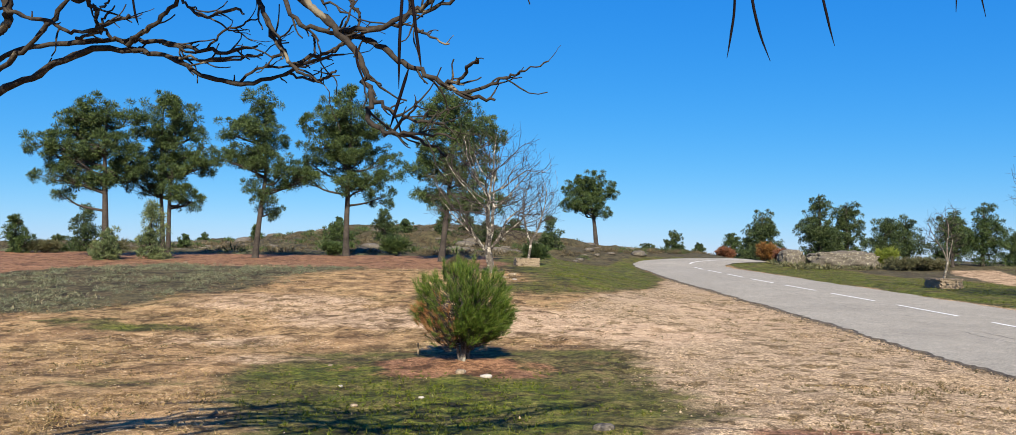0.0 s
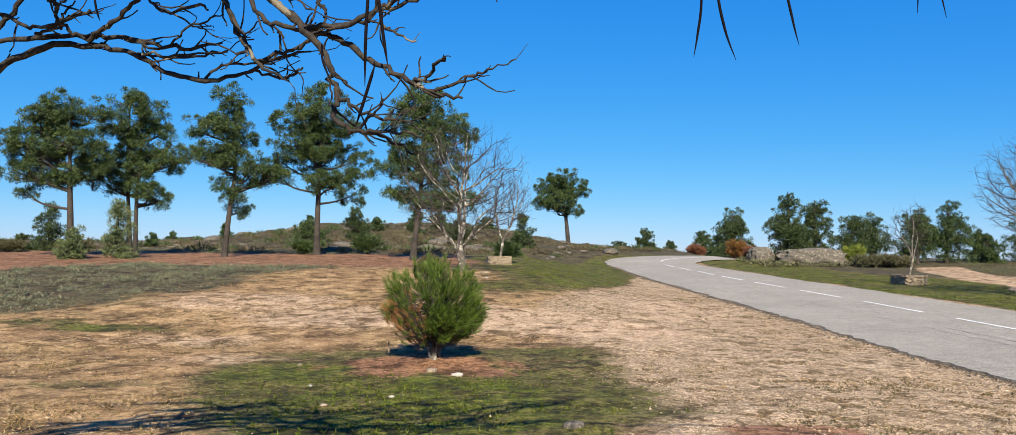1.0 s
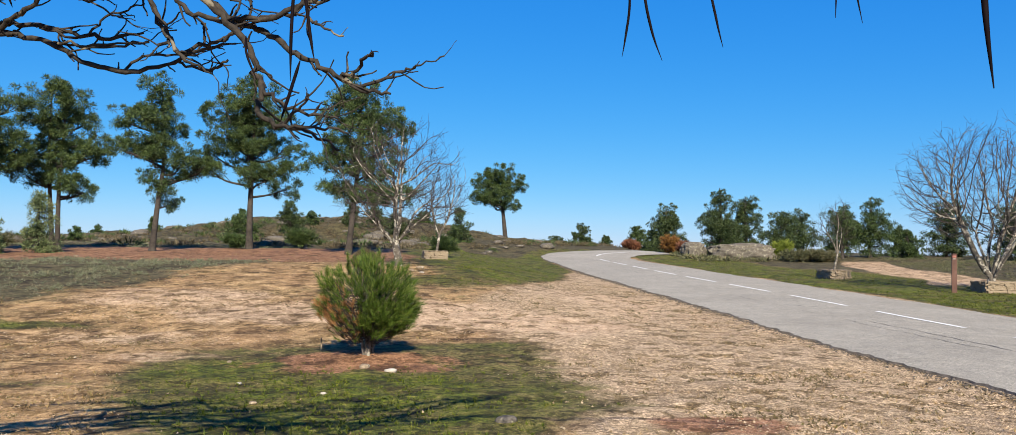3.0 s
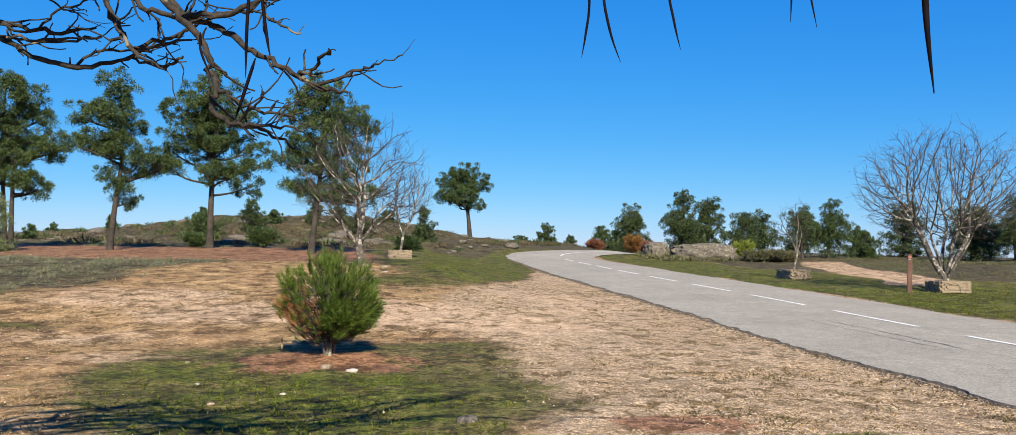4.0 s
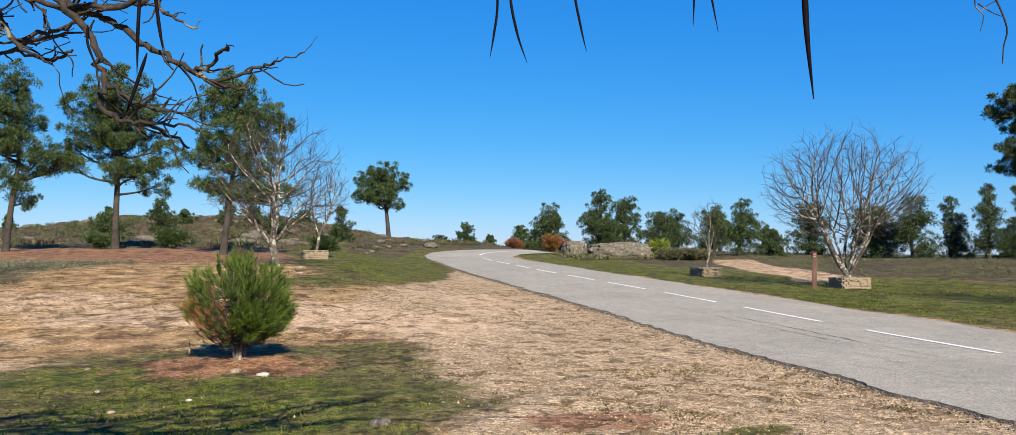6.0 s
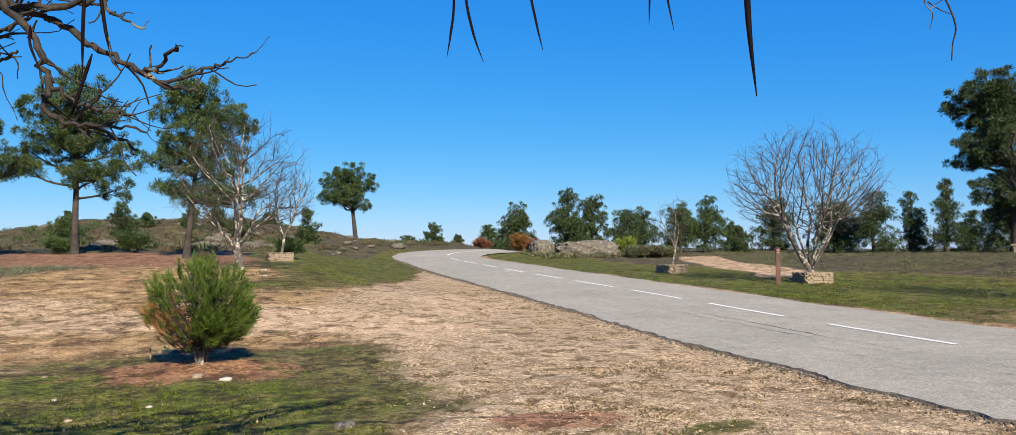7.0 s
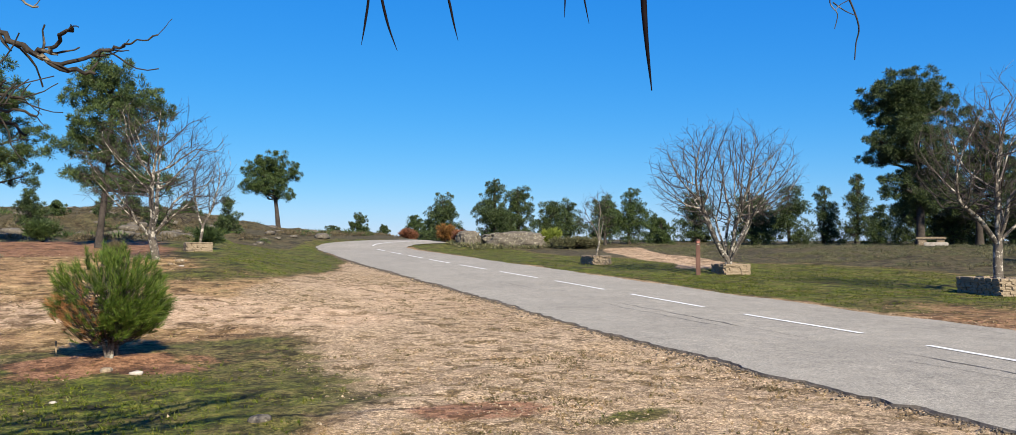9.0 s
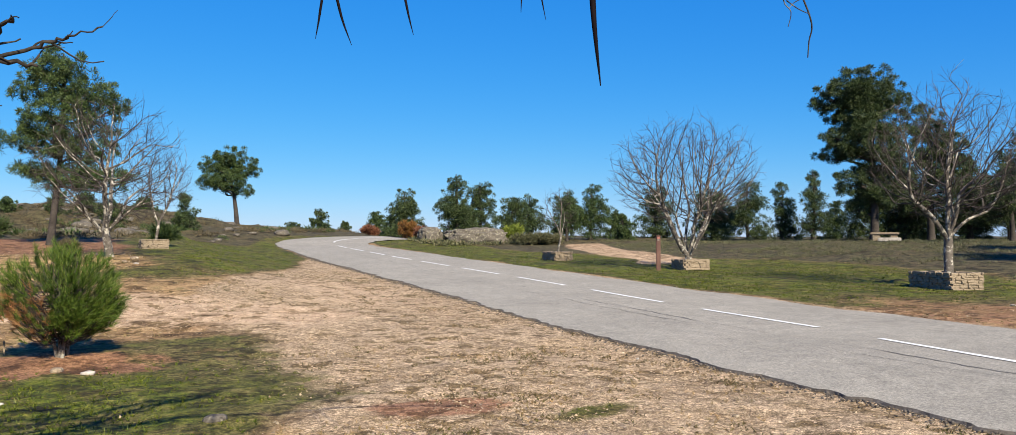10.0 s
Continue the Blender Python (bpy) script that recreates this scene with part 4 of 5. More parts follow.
bare_tree("bare_tree", "leafless many stemmed tree with a wide fan of twigs", 19.6, 27.2, (3.5, 2.85, 2.1, 1.8), 0.55, 26, ((-100, 0.1, 1.9), (85, 0.55, 2.3), (-75, 0.85, 2.2), (10, 0.45, 1.9), (170, 0.5, 1.8), (100, 0.2, 2.0)), girth=0.16, bark=M_WHITEBARK, buds=3400, lean=(-0.1, 0))
bare_tree("bare_tree", "leafless tree with mottled trunk in a stone planter", 21.3, 17.1, (3.5, 2.3, 2.2, 1.5), 1.75, 25, ((-75, 0.85, 1.7), (80, 0.6, 1.6), (0, 0.1, 1.5), (160, 0.4, 1.2), (60, 1.2, 1.2)), girth=0.125, bark=M_WHITEBARK, buds=2200, lean=(0.1, 0))

# ---- young pine ----
def young_pine(x, y):
    rng = np.random.default_rng(31)
    root = thing("young_pine", "bushy bright green young pine on a red earth mound", "tree", (x, y, float(land(x, y)) + 0.05))
    stem, br = Tubes(), Tubes()
    stem.add([(0, 0, -0.05), (0.01, 0, 0.3), (-0.02, 0.02, 0.7), (0.01, 0, 1.15)], [0.045, 0.04, 0.03, 0.012], 8)
    stem.add([(0.07, 0.06, -0.05), (0.09, 0.06, 0.3), (0.2, 0.08, 0.6), (0.24, 0.1, 0.95)], [0.03, 0.027, 0.02, 0.01], 7)
    stem.add([(-0.03, 0.02, -0.05), (-0.08, -0.02, 0.25), (-0.26, -0.12, 0.5), (-0.32, -0.12, 0.85)], [0.03, 0.026, 0.019, 0.009], 7)
    stem.add([(0.02, -0.05, -0.05), (0.05, -0.10, 0.25), (0.14, -0.26, 0.55), (0.16, -0.3, 0.85)], [0.026, 0.024, 0.018, 0.009], 7)
    cen, axe, dead_c, dead_a = [], [], [], []
    for k in range(380):
        w, up = rng.uniform(0, 2 * math.pi), rng.uniform(-0.85, -0.15) if k % 5 < 2 else rng.uniform(-0.98, 1.0)
        flat = math.sqrt(1 - abs(up) ** 3)
        size = rng.uniform(0.55, 1.0) if rng.random() < 0.35 else rng.uniform(0.86, 1.04)
        end = np.array((0.02, 0.03, 0.84)) + np.array((math.cos(w) * flat * 0.70, math.sin(w) * flat * 0.68, up * (0.52 if up < 0 else 0.56))) * size
        s = np.array((0.15 * math.cos(w) * rng.random(), 0.12 * math.sin(w) * rng.random(), max(0.24, min(1.0, end[2] - 0.06 - 0.18 * flat * rng.uniform(0.3, 1.1)))))
        line = spline([tuple(s), tuple(s * 0.45 + end * 0.55 + (0, 0, -0.09)), tuple(end)], 5)
        br.add(line, list(np.linspace(0.010, 0.004, len(line))), 4)
        bare = -0.66 < end[0] < -0.06 and end[1] < 0.2 and 0.35 < end[2] < 0.98
        for q in range(4):
            i = len(line) - 1 if q < 2 else rng.integers(6, len(line))
            p = np.array(line[i]) + rng.normal(size=3) * 0.04
            a = unit(unit(np.array(line[i]) - np.array(line[i - 1])) * 0.9 + (0, 0, 0.05 + 0.5 * (up > 0.1)) + rng.normal(size=3) * 0.3)
            if bare and rng.random() < 0.8:
                if rng.random() < 0.3:
                    dead_c.append(p)
                    dead_a.append(a)
            else:
                cen.append(p)
                axe.append(a)
    for k in range(9):
        cen.append(np.array((rng.uniform(-0.4, 0.45), rng.uniform(-0.35, 0.3), rng.uniform(1.38, 1.5))))
        axe.append(np.array((rng.uniform(-0.2, 0.2), rng.uniform(-0.2, 0.2), 1.0)))
    part("stem", stem.mesh("stem"), M_GREYBARK, root, smooth=True)
    tagged(part("branchwork", br.mesh("branchwork"), M_TWIG, root), kind="stuff")
    v, l = needles(rng, np.array(cen), np.array(axe), 44, 0.115, 0.0048, 0.62, 0.13)
    tagged(part("needle_growth", fast_mesh("needle_growth", v, l, 3), M_YOUNG, root), kind="stuff")
    v, l = needles(rng, np.array(dead_c), np.array(dead_a), 34, 0.10, 0.005, 0.7, 0.12)
    tagged(part("dead_growth", fast_mesh("dead_growth", v, l, 3), M_RUSTY, root, "withered red brown shoots"), kind="stuff")
    return root


young_pine(-0.64, 12.3).scale = (0.94, 0.94, 0.94)

# ---- shrubs ----
def shrub(name, label, x, y, h, w, mat, seed, n=160, length=0.14, width=0.02, per=10):
    rng = np.random.default_rng(seed)
    root = thing(name, label, "shrub", (x, y, float(land(x, y)) - 0.02))
    st = Tubes()
    cen, axe = [], []
    for k in range(9):
        c = np.array((rng.uniform(-0.36, 0.36) * w, rng.uniform(-0.36, 0.36) * w, h * rng.uniform(0.35, 0.72)))
        p, a = lobe_points(rng, (*c, w * 0.24, w * 0.24, h * 0.3), n / (w * w * h * 0.0173 + 1e-6) ** (2 / 3) / 9)
        cen.append(p)
        axe.append(a)
        st.add([(0.02 * k - 0.08, 0, 0), tuple(c * (0.6, 0.6, 0.5)), tuple(c)], [0.02, 0.014, 0.008], 4)
    part("stems", st.mesh("stems"), M_TWIG, root)
    v, l = needles(rng, np.vstack(cen), np.vstack(axe), per, length, width, 0.8, length)
    part("foliage", fast_mesh("foliage", v, l, 3), mat, root)
    return root


SHRUBS = [(-1.5, 25.5, 0.55, 0.45, M_DRYSCRUB, "withered brown weed on the dry slope"), (-6.0, 45.6, 1.0, 1.4, M_PINE, "low dark green shrub below the hill"), (-9.0, 44.1, 0.7, 1.1, M_PINE, "low dark green shrub by a pine trunk"),
          (1.2, 38.0, 0.95, 1.0, M_PINE, "round green shrub beside a stone planter"), (-17.5, 37.2, 0.8, 1.2, M_HEATH, "low olive shrub at a pine's foot"),
          (19.2, 63.2, 1.4, 1.2, M_ORANGE, "shrub with orange autumn leaves by the boulders"), (20.0, 61.0, 0.9, 1.3, M_REDLEAF, "low shrub with red autumn leaves by the boulders"),
          (22.6, 88.0, 1.1, 1.8, M_REDLEAF, "reddish bare shrub past the bend"), (25.4, 57.2, 1.3, 1.3, M_BROOM, "yellow green broom beside the boulder"),
          (25.6, 54.2, 0.75, 2.4, M_HEATH, "low dark heather beside the boulder"), (27.2, 54.6, 0.6, 1.8, M_HEATH, "low dark heather by the track"),
          (27.0, 92.0, 1.9, 3.4, M_PINE, "green shrub past the bend"), (23.6, 78.0, 2.0, 3.5, M_FIR, "dark green shrub past the bend"),
          (33.5, 74.0, 2.6, 3.5, M_FIR, "dark green shrub behind the boulders"), (-24.0, 44.0, 0.5, 1.2, M_HEATH, "low olive shrub on the slope")]
for i, (x, y, h, w, m, label) in enumerate(SHRUBS):
    s = 0.10 + 0.0022 * math.hypot(x, y)
    shrub("shrub", label, x, y, h, w, m, 400 + i, n=420, length=s, width=s * 0.11, per=18)

# ---- boulders and stones ----
def boulder(name, label, x, y, sx, sy, sz, seed, mat, sink=0.25, sub=4, turn=0.0):
    bm = bmesh.new()
    bmesh.ops.create_icosphere(bm, subdivisions=sub, radius=1)
    for v in bm.verts:
        p = v.co.copy()
        k = 1 + 0.28 * noise.noise(p * 1.3 + Vector((seed * 3.1, 0, 0))) + 0.2 * noise.noise(p * 3.4 + Vector((0, seed * 1.7, 0))) + 0.1 * noise.noise(p * 7) + 0.035 * noise.noise(p * 17)
        q = p * k
        v.co = (math.copysign(abs(q.x) ** 0.8, q.x) * sx, math.copysign(abs(q.y) ** 0.8, q.y) * sy, math.copysign(abs(q.z) ** 0.75, q.z) * sz)
    me = bpy.data.meshes.new(name)
    bm.to_mesh(me)
    bm.free()
    ob = part(name, me, mat, smooth=True)
    ob.location = (x, y, float(land(x, y)) + sz * (1 - 2 * sink))
    ob.rotation_euler = (0, 0, turn)
    return tagged(ob, label, "rock")


boulder("boulder", "long weathered grey granite boulder with lichen", 22.6, 57.2, 2.3, 1.2, 0.72, 1, M_GRANITE, 0.26, 5, -0.45)
boulder("boulder", "squat weathered grey granite boulder", 19.7, 58.9, 0.85, 0.8, 0.66, 2, M_GRANITE, 0.22, 5, 0.2)
for i, (x, y, s, m, label) in enumerate([
        (-0.27, 11.2, 0.13, M_WHITESTONE, "white stone lying on moss"), (-0.62, 11.55, 0.16, M_STONE, "pale stone lying on red earth"),
        (-0.18, 12.05, 0.11, M_WHITESTONE, "white stone beside the young pine"), (-0.34, 12.2, 0.14, M_STONE, "grey upright stone beside the young pine"),
        (-2.0, 10.3, 0.06, M_WHITESTONE, "small pale stone on moss"), (-0.95, 9.55, 0.06, M_WHITESTONE, "small white stone on moss"),
        (-2.5, 12.1, 0.08, M_STONE, "flat pale stone at the mound's edge"), (0.9, 7.9, 0.17, M_GRANITE, "grey stone half sunk in moss"),
        (0.75, 12.9, 0.06, M_WHITESTONE, "small white stone on grass"), (-3.9, 11.6, 0.06, M_STONE, "small pale stone on grass"),
        (0.15, 26.6, 0.2, M_STONE, "flat stone near a bare tree"), (-0.1, 25.7, 0.15, M_STONE, "pale stone near a bare tree"), (0.2, 25.2, 0.12, M_WHITESTONE, "white stone near a bare tree"),
        (7.0, 6.75, 0.09, M_WHITESTONE, "pale stone on the gravel shoulder"), (5.2, 6.2, 0.06, M_STONE, "small stone on gravel"), (6.3, 9.6, 0.05, M_WHITESTONE, "small white stone on gravel"),
        (18.3, 13.0, 0.09, M_WHITESTONE, "white stone on the verge"), (25.5, 21.6, 0.10, M_WHITESTONE, "white stone on the heath"), (-12.6, 33.2, 0.16, M_STONE, "pale stone on red earth"), (-1.6, 9.0, 0.07, M_STONE, "small stone on moss")]):
    boulder("stone", label, x, y, s * 0.62, s * 0.45, s * 0.26, 10 + i, m, 0.25, 2, i * 1.3)
_r = random.Random(9)
for i in range(190):
    x, y = _r.uniform(-30, 12), _r.uniform(52, 84)
    if on_road(np.array(x), np.array(y), 2.0):
        continue
    s = 0.13 + 0.42 * _r.random() ** 2.2
    boulder("hill_rock", "grey granite rock among dry scrub on the hill", x, y, s * 1.5, s, s * 0.5, 40 + i, M_LEDGE, 0.22, 3, _r.uniform(0, 6))

# ---- stone planters ----
def stone_mesh(seed):
    rng = random.Random(seed)
    bm = bmesh.new()
    bmesh.ops.create_cube(bm, size=1.0)
    bmesh.ops.subdivide_edges(bm, edges=bm.edges[:], cuts=1, use_grid_fill=True)
    for v in bm.verts:
        l = v.co.length
        v.co = v.co * (1 - 0.3 * max(0, l - 0.5)) + Vector([rng.uniform(-0.06, 0.06) for _ in range(3)])
    me = bpy.data.meshes.new("stone")
    bm.to_mesh(me)
    bm.free()
    me.materials.append(M_STONE)
    return me


STONES = [stone_mesh(i) for i in range(8)]


def planter(label, x, y, wx, wy, h, turn, seed):
    rng = random.Random(seed)
    root = thing("stone_planter", label, "planter", (x, y, float(land(x, y)) - 0.02), turn, "stone planters")
    bm = bmesh.new()
    bmesh.ops.create_grid(bm, x_segments=8, y_segments=8, size=0.5)
    for v in bm.verts:
        v.co = (v.co.x * (wx - 0.2), v.co.y * (wy - 0.2), h * 0.86 + rng.uniform(-0.02, 0.03))
    me = bpy.data.meshes.new("soil")
    bm.to_mesh(me)
    bm.free()
    part("soil", me, M_SOIL, root, "brown soil filling")
    z, course = 0.0, 0
    while z < h - 0.02:
        ch = min(rng.uniform(0.055, 0.09), h - z)
        for side in range(4):
            run = wx if side % 2 == 0 else wy
            t = -run / 2 + (0.0 if course % 2 else 0.06)
            while t < run / 2 - 0.05:
                l = min(rng.uniform(0.09, 0.27), run / 2 - t)
                c = t + l / 2
                off = (wy if side % 2 == 0 else wx) / 2 - 0.08 + rng.uniform(-0.03, 0.02)
                px, py = ((c, -off), (off, c), (c, off), (-off, c))[side]
                ob = new("stone", STONES[rng.randrange(8)])
                ob.parent = root
                ob.location = (px, py, z + ch / 2)
                ob.scale = (l * 1.02, 0.18, ch * 1.02) if side % 2 == 0 else (0.18, l * 1.02, ch * 1.02)
                ob.rotation_euler = (rng.uniform(-0.05, 0.05), rng.uniform(-0.05, 0.05), rng.uniform(-0.05, 0.05))
                t += l
        z += ch
        course += 1
    return root


planter("low dry stone planter round a thin bare sapling", 0.75, 34.2, 0.95, 0.9, 0.36, 0.1, 1)
planter("low dry stone planter with one dark side", 17.9, 34.9, 0.95, 1.2, 0.42, 0.05, 2)
planter("low dry stone planter round a many stemmed bare tree", 19.75, 27.2, 1.15, 0.9, 0.42, -0.06, 3)
planter("rough dry stone planter round a mottled bare tree", 21.3, 17.2, 1.15, 1.55, 0.5, -0.12, 4)

# ---- post, stake, stone table ----
def box(name, sx, sy, sz, mat, parent, at, label="", bevel=0.01):
    bm = bmesh.new()
    bmesh.ops.create_cube(bm, size=1.0)
    for v in bm.verts:
        v.co = (v.co.x * sx, v.co.y * sy, v.co.z * sz)
    bmesh.ops.bevel(bm, geom=bm.edges[:], offset=bevel, segments=2, affect="EDGES")
    me = bpy.data.meshes.new(name)
    bm.to_mesh(me)
    bm.free()
    ob = part(name, me, mat, parent, label)
    ob.location = at
    return ob


_x, _y = 18.35, 27.3
post = thing("marker_post", "reddish brown square wooden marker post beside the road", "post", (_x, _y, float(land(_x, _y)) - 0.05), -0.5)
box("shaft", 0.16, 0.16, 1.36, M_POST, post, (0, 0, 0.68))
box("plate", 0.12, 0.012, 0.07, M_PLATE, post, (0, -0.088, 1.26), "small red and white trail plate")
box("plate_stripe", 0.10, 0.012, 0.03, M_WHITESTONE, post, (0, -0.089, 1.18), "white stripe")
_x, _y = -1.35, 12.95
stake = thing("wooden_stake", "thin pale wooden stake in the mound", "stake", (_x, _y, float(land(_x, _y))), 0.3)
box("peg", 0.02, 0.02, 0.22, M_STAKE, stake, (0, 0, 0.13), bevel=0.003)
_x, _y = 39.1, 35.7
bench = thing("stone_bench", "rough stone bench and table under the pines", "bench", (_x, _y, float(land(_x, _y))), -0.8)
bench.scale = (0.8, 0.8, 0.9)
box("slab", 1.9, 0.62, 0.16, M_STONE, bench, (0, 0, 0.50), bevel=0.05)
box("support", 0.55, 0.55, 0.44, M_STONE, bench, (-0.55, 0, 0.21), bevel=0.06)
box("support", 0.5, 0.5, 0.44, M_STONE, bench, (0.6, 0.03, 0.21), bevel=0.06)
box("seat_slab", 1.5, 0.42, 0.26, M_WHITESTONE, bench, (0.3, -0.8, 0.12), bevel=0.05)

# ---- overhanging tree with pods ----
def overhanging_tree():
    root = thing("overhanging_tree", "leafless tree with knotty dark boughs and hanging seed pods", "tree", (0, 0, 0))
    rng = random.Random(77)
    trunk = Tubes()
    trunk.add(spline([(-4.7, 3.0, -0.1), (-4.65, 3.05, 0.9), (-4.55, 3.2, 1.7), (-4.4, 3.4, 2.3)], 4), list(np.linspace(0.2, 0.11, 13)), 12)
    part("trunk", trunk.mesh("trunk"), M_LIMB, root, smooth=True)
    twigs = Tubes()

    def limb(pts, spurs=3, knots=True):
        line = spline(pts, 5)
        xyz = [(p[0] + rng.gauss(0, 0.006), p[1], p[2] + rng.gauss(0, 0.006)) for p in line]
        rad = [max(0.003, 0.71 * p[3] * (1 + (rng.uniform(-0.08, 0.2) if knots else 0))) for p in line]
        t = Tubes()
        t.add(xyz, rad, 8)
        part("bough", t.mesh("bough"), M_LIMB, root, smooth=True)
        for k in range(spurs * 2):
            i = rng.randrange(len(xyz) // 5, len(xyz))
            q = Vector(xyz[i])
            along = (Vector(xyz[i]) - Vector(xyz[i - 1])).normalized()
            d = (along * rng.uniform(0.2, 1.0) + Vector((rng.uniform(-0.3, 0.6), rng.uniform(-0.4, 0.4), rng.uniform(-0.7, 0.9)))).normalized()
            l = rng.uniform(0.02, 0.09) if k % 2 else rng.uniform(0.06, 0.26)
            r0 = min(rad[i] * 0.55, 0.0055)
            pts = [tuple(q)]
            for j in range(5):
                d = (d + Vector((rng.gauss(0, 0.22), rng.gauss(0, 0.15), rng.gauss(0.02, 0.22)))).normalized()
                q = q + d * l / 5
                pts.append(tuple(q))
            twigs.add(pts, [r0 * (1 - 0.09 * j) * (1.25 if j in (2, 5) else 1.0) for j in range(6)], 5)

    limb([(-4.4, 3.4, 2.2, 0.05), (-3.9, 4.1, 2.2, 0.042), (-3.4, 4.6, 2.25, 0.036), (-3.06, 4.7, 2.35, 0.032), (-2.83, 4.66, 2.47, 0.029), (-2.59, 4.62, 2.58, 0.026), (-2.33, 4.58, 2.68, 0.023), (-2.01, 4.54, 2.69, 0.021)])
    limb([(-2.01, 4.54, 2.69, 0.021), (-1.82, 4.5, 2.64, 0.017), (-1.64, 4.46, 2.55, 0.017), (-1.42, 4.42, 2.49, 0.017), (-1.21, 4.38, 2.52, 0.013), (-1.05, 4.34, 2.58, 0.012), (-0.86, 4.3, 2.62, 0.007)], 6)
    limb([(-3.7, 4.35, 2.25, 0.035), (-3.07, 4.7, 2.56, 0.025), (-2.84, 4.66, 2.66, 0.021), (-2.6, 4.63, 2.73, 0.019), (-2.33, 4.59, 2.74, 0.018), (-2.07, 4.55, 2.75, 0.018)], 3)
    limb([(-2.07, 4.55, 2.75, 0.017), (-1.88, 4.51, 2.73, 0.016), (-1.69, 4.48, 2.69, 0.014), (-1.53, 4.44, 2.66, 0.014), (-1.33, 4.4, 2.68, 0.008)], 5)
    limb([(-3.06, 4.66, 2.38, 0.024), (-2.76, 4.55, 2.58, 0.021), (-2.6, 4.5, 2.68, 0.017), (-2.45, 4.45, 2.8, 0.017), (-2.31, 4.4, 2.96, 0.013), (-2.0, 4.3, 3.2, 0.012)])
    limb([(-2.06, 4.52, 2.72, 0.017), (-1.93, 4.43, 2.77, 0.017), (-1.8, 4.37, 2.85, 0.015), (-1.68, 4.3, 2.96, 0.013), (-1.5, 4.25, 3.15, 0.01)])
    limb([(-2.8, 4.45, 3.0, 0.012), (-2.69, 4.4, 2.88, 0.013), (-2.54, 4.38, 2.82, 0.013), (-2.39, 4.36, 2.79, 0.013), (-2.28, 4.34, 2.73, 0.013), (-2.1, 4.32, 2.76, 0.012), (-1.96, 4.3, 2.81, 0.01)], 5)
    limb([(-1.87, 4.51, 2.72, 0.01), (-1.64, 4.45, 2.66, 0.009), (-1.51, 4.4, 2.76, 0.008), (-1.41, 4.35, 2.78, 0.007), (-1.3, 4.3, 2.8, 0.005)], 3)
    limb([(-1.8, 4.5, 2.64, 0.01), (-1.65, 4.47, 2.62, 0.01), (-1.5, 4.43, 2.61, 0.01), (-1.31, 4.4, 2.64, 0.007)], 3)
    limb([(-1.72, 4.32, 2.93, 0.01), (-1.66, 4.3, 2.86, 0.01), (-1.55, 4.27, 2.8, 0.01), (-1.4, 4.23, 2.83, 0.01), (-1.34, 4.2, 2.8, 0.006)], 3)
    limb([(-1.44, 4.44, 2.49, 0.01), (-1.34, 4.44, 2.57, 0.01), (-1.22, 4.43, 2.58, 0.008), (-1.06, 4.4, 2.58, 0.007)], 4)
    limb([(-1.15, 4.37, 2.54, 0.01), (-1.03, 4.37, 2.49, 0.01), (-0.94, 4.33, 2.51, 0.01), (-0.89, 4.3, 2.54, 0.007)], 4)
    limb([(-4.4, 3.4, 2.25, 0.05), (-3.6, 3.8, 2.9, 0.038), (-2.6, 4.0, 3.25, 0.03), (-1.8, 4.02, 3.25, 0.028), (-1.27, 4.0, 3.0, 0.024)], 2)
    limb([(-1.27, 4.0, 3.0, 0.024), (-1.1, 3.96, 2.87, 0.021), (-0.93, 3.91, 2.75, 0.021), (-0.77, 3.87, 2.62, 0.021), (-0.64, 3.82, 2.57, 0.019), (-0.53, 3.78, 2.49, 0.017), (-0.4, 3.73, 2.41, 0.016), (-0.28, 3.69, 2.35, 0.014), (-0.19, 3.64, 2.29, 0.013), (-0.07, 3.6, 2.27, 0.008)], 8)
    limb([(-0.21, 3.65, 2.3, 0.011), (-0.08, 3.61, 2.34, 0.01), (0.01, 3.57, 2.36, 0.008), (0.07, 3.52, 2.38, 0.005), (0.15, 3.48, 2.4, 0.004)], 3)
    limb([(-0.28, 3.69, 2.35, 0.011), (-0.21, 3.63, 2.36, 0.011), (-0.18, 3.57, 2.4, 0.01), (-0.13, 3.5, 2.42, 0.008)], 2)
    limb([(-1.3, 3.7, 3.05, 0.024), (-0.91, 3.5, 2.7, 0.019), (-0.73, 3.47, 2.54, 0.019), (-0.63, 3.44, 2.42, 0.018), (-0.59, 3.42, 2.32, 0.017), (-0.55, 3.39, 2.23, 0.016), (-0.57, 3.36, 2.15, 0.015), (-0.5, 3.33, 2.09, 0.013), (-0.4, 3.31, 2.06, 0.01), (-0.3, 3.28, 2.02, 0.008), (-0.24, 3.25, 1.98, 0.005)], 6)
    limb([(-0.5, 3.33, 2.09, 0.01), (-0.41, 3.27, 2.07, 0.009), (-0.31, 3.23, 2.06, 0.007), (-0.21, 3.2, 2.05, 0.005)], 5)
    limb([(-0.55, 3.38, 2.22, 0.01), (-0.46, 3.32, 2.16, 0.009), (-0.37, 3.28, 2.13, 0.008), (-0.24, 3.25, 2.1, 0.005)], 5)
    limb([(-0.46, 3.3, 2.08, 0.008), (-0.4, 3.25, 2.13, 0.007), (-0.35, 3.2, 2.19, 0.006)], 2)
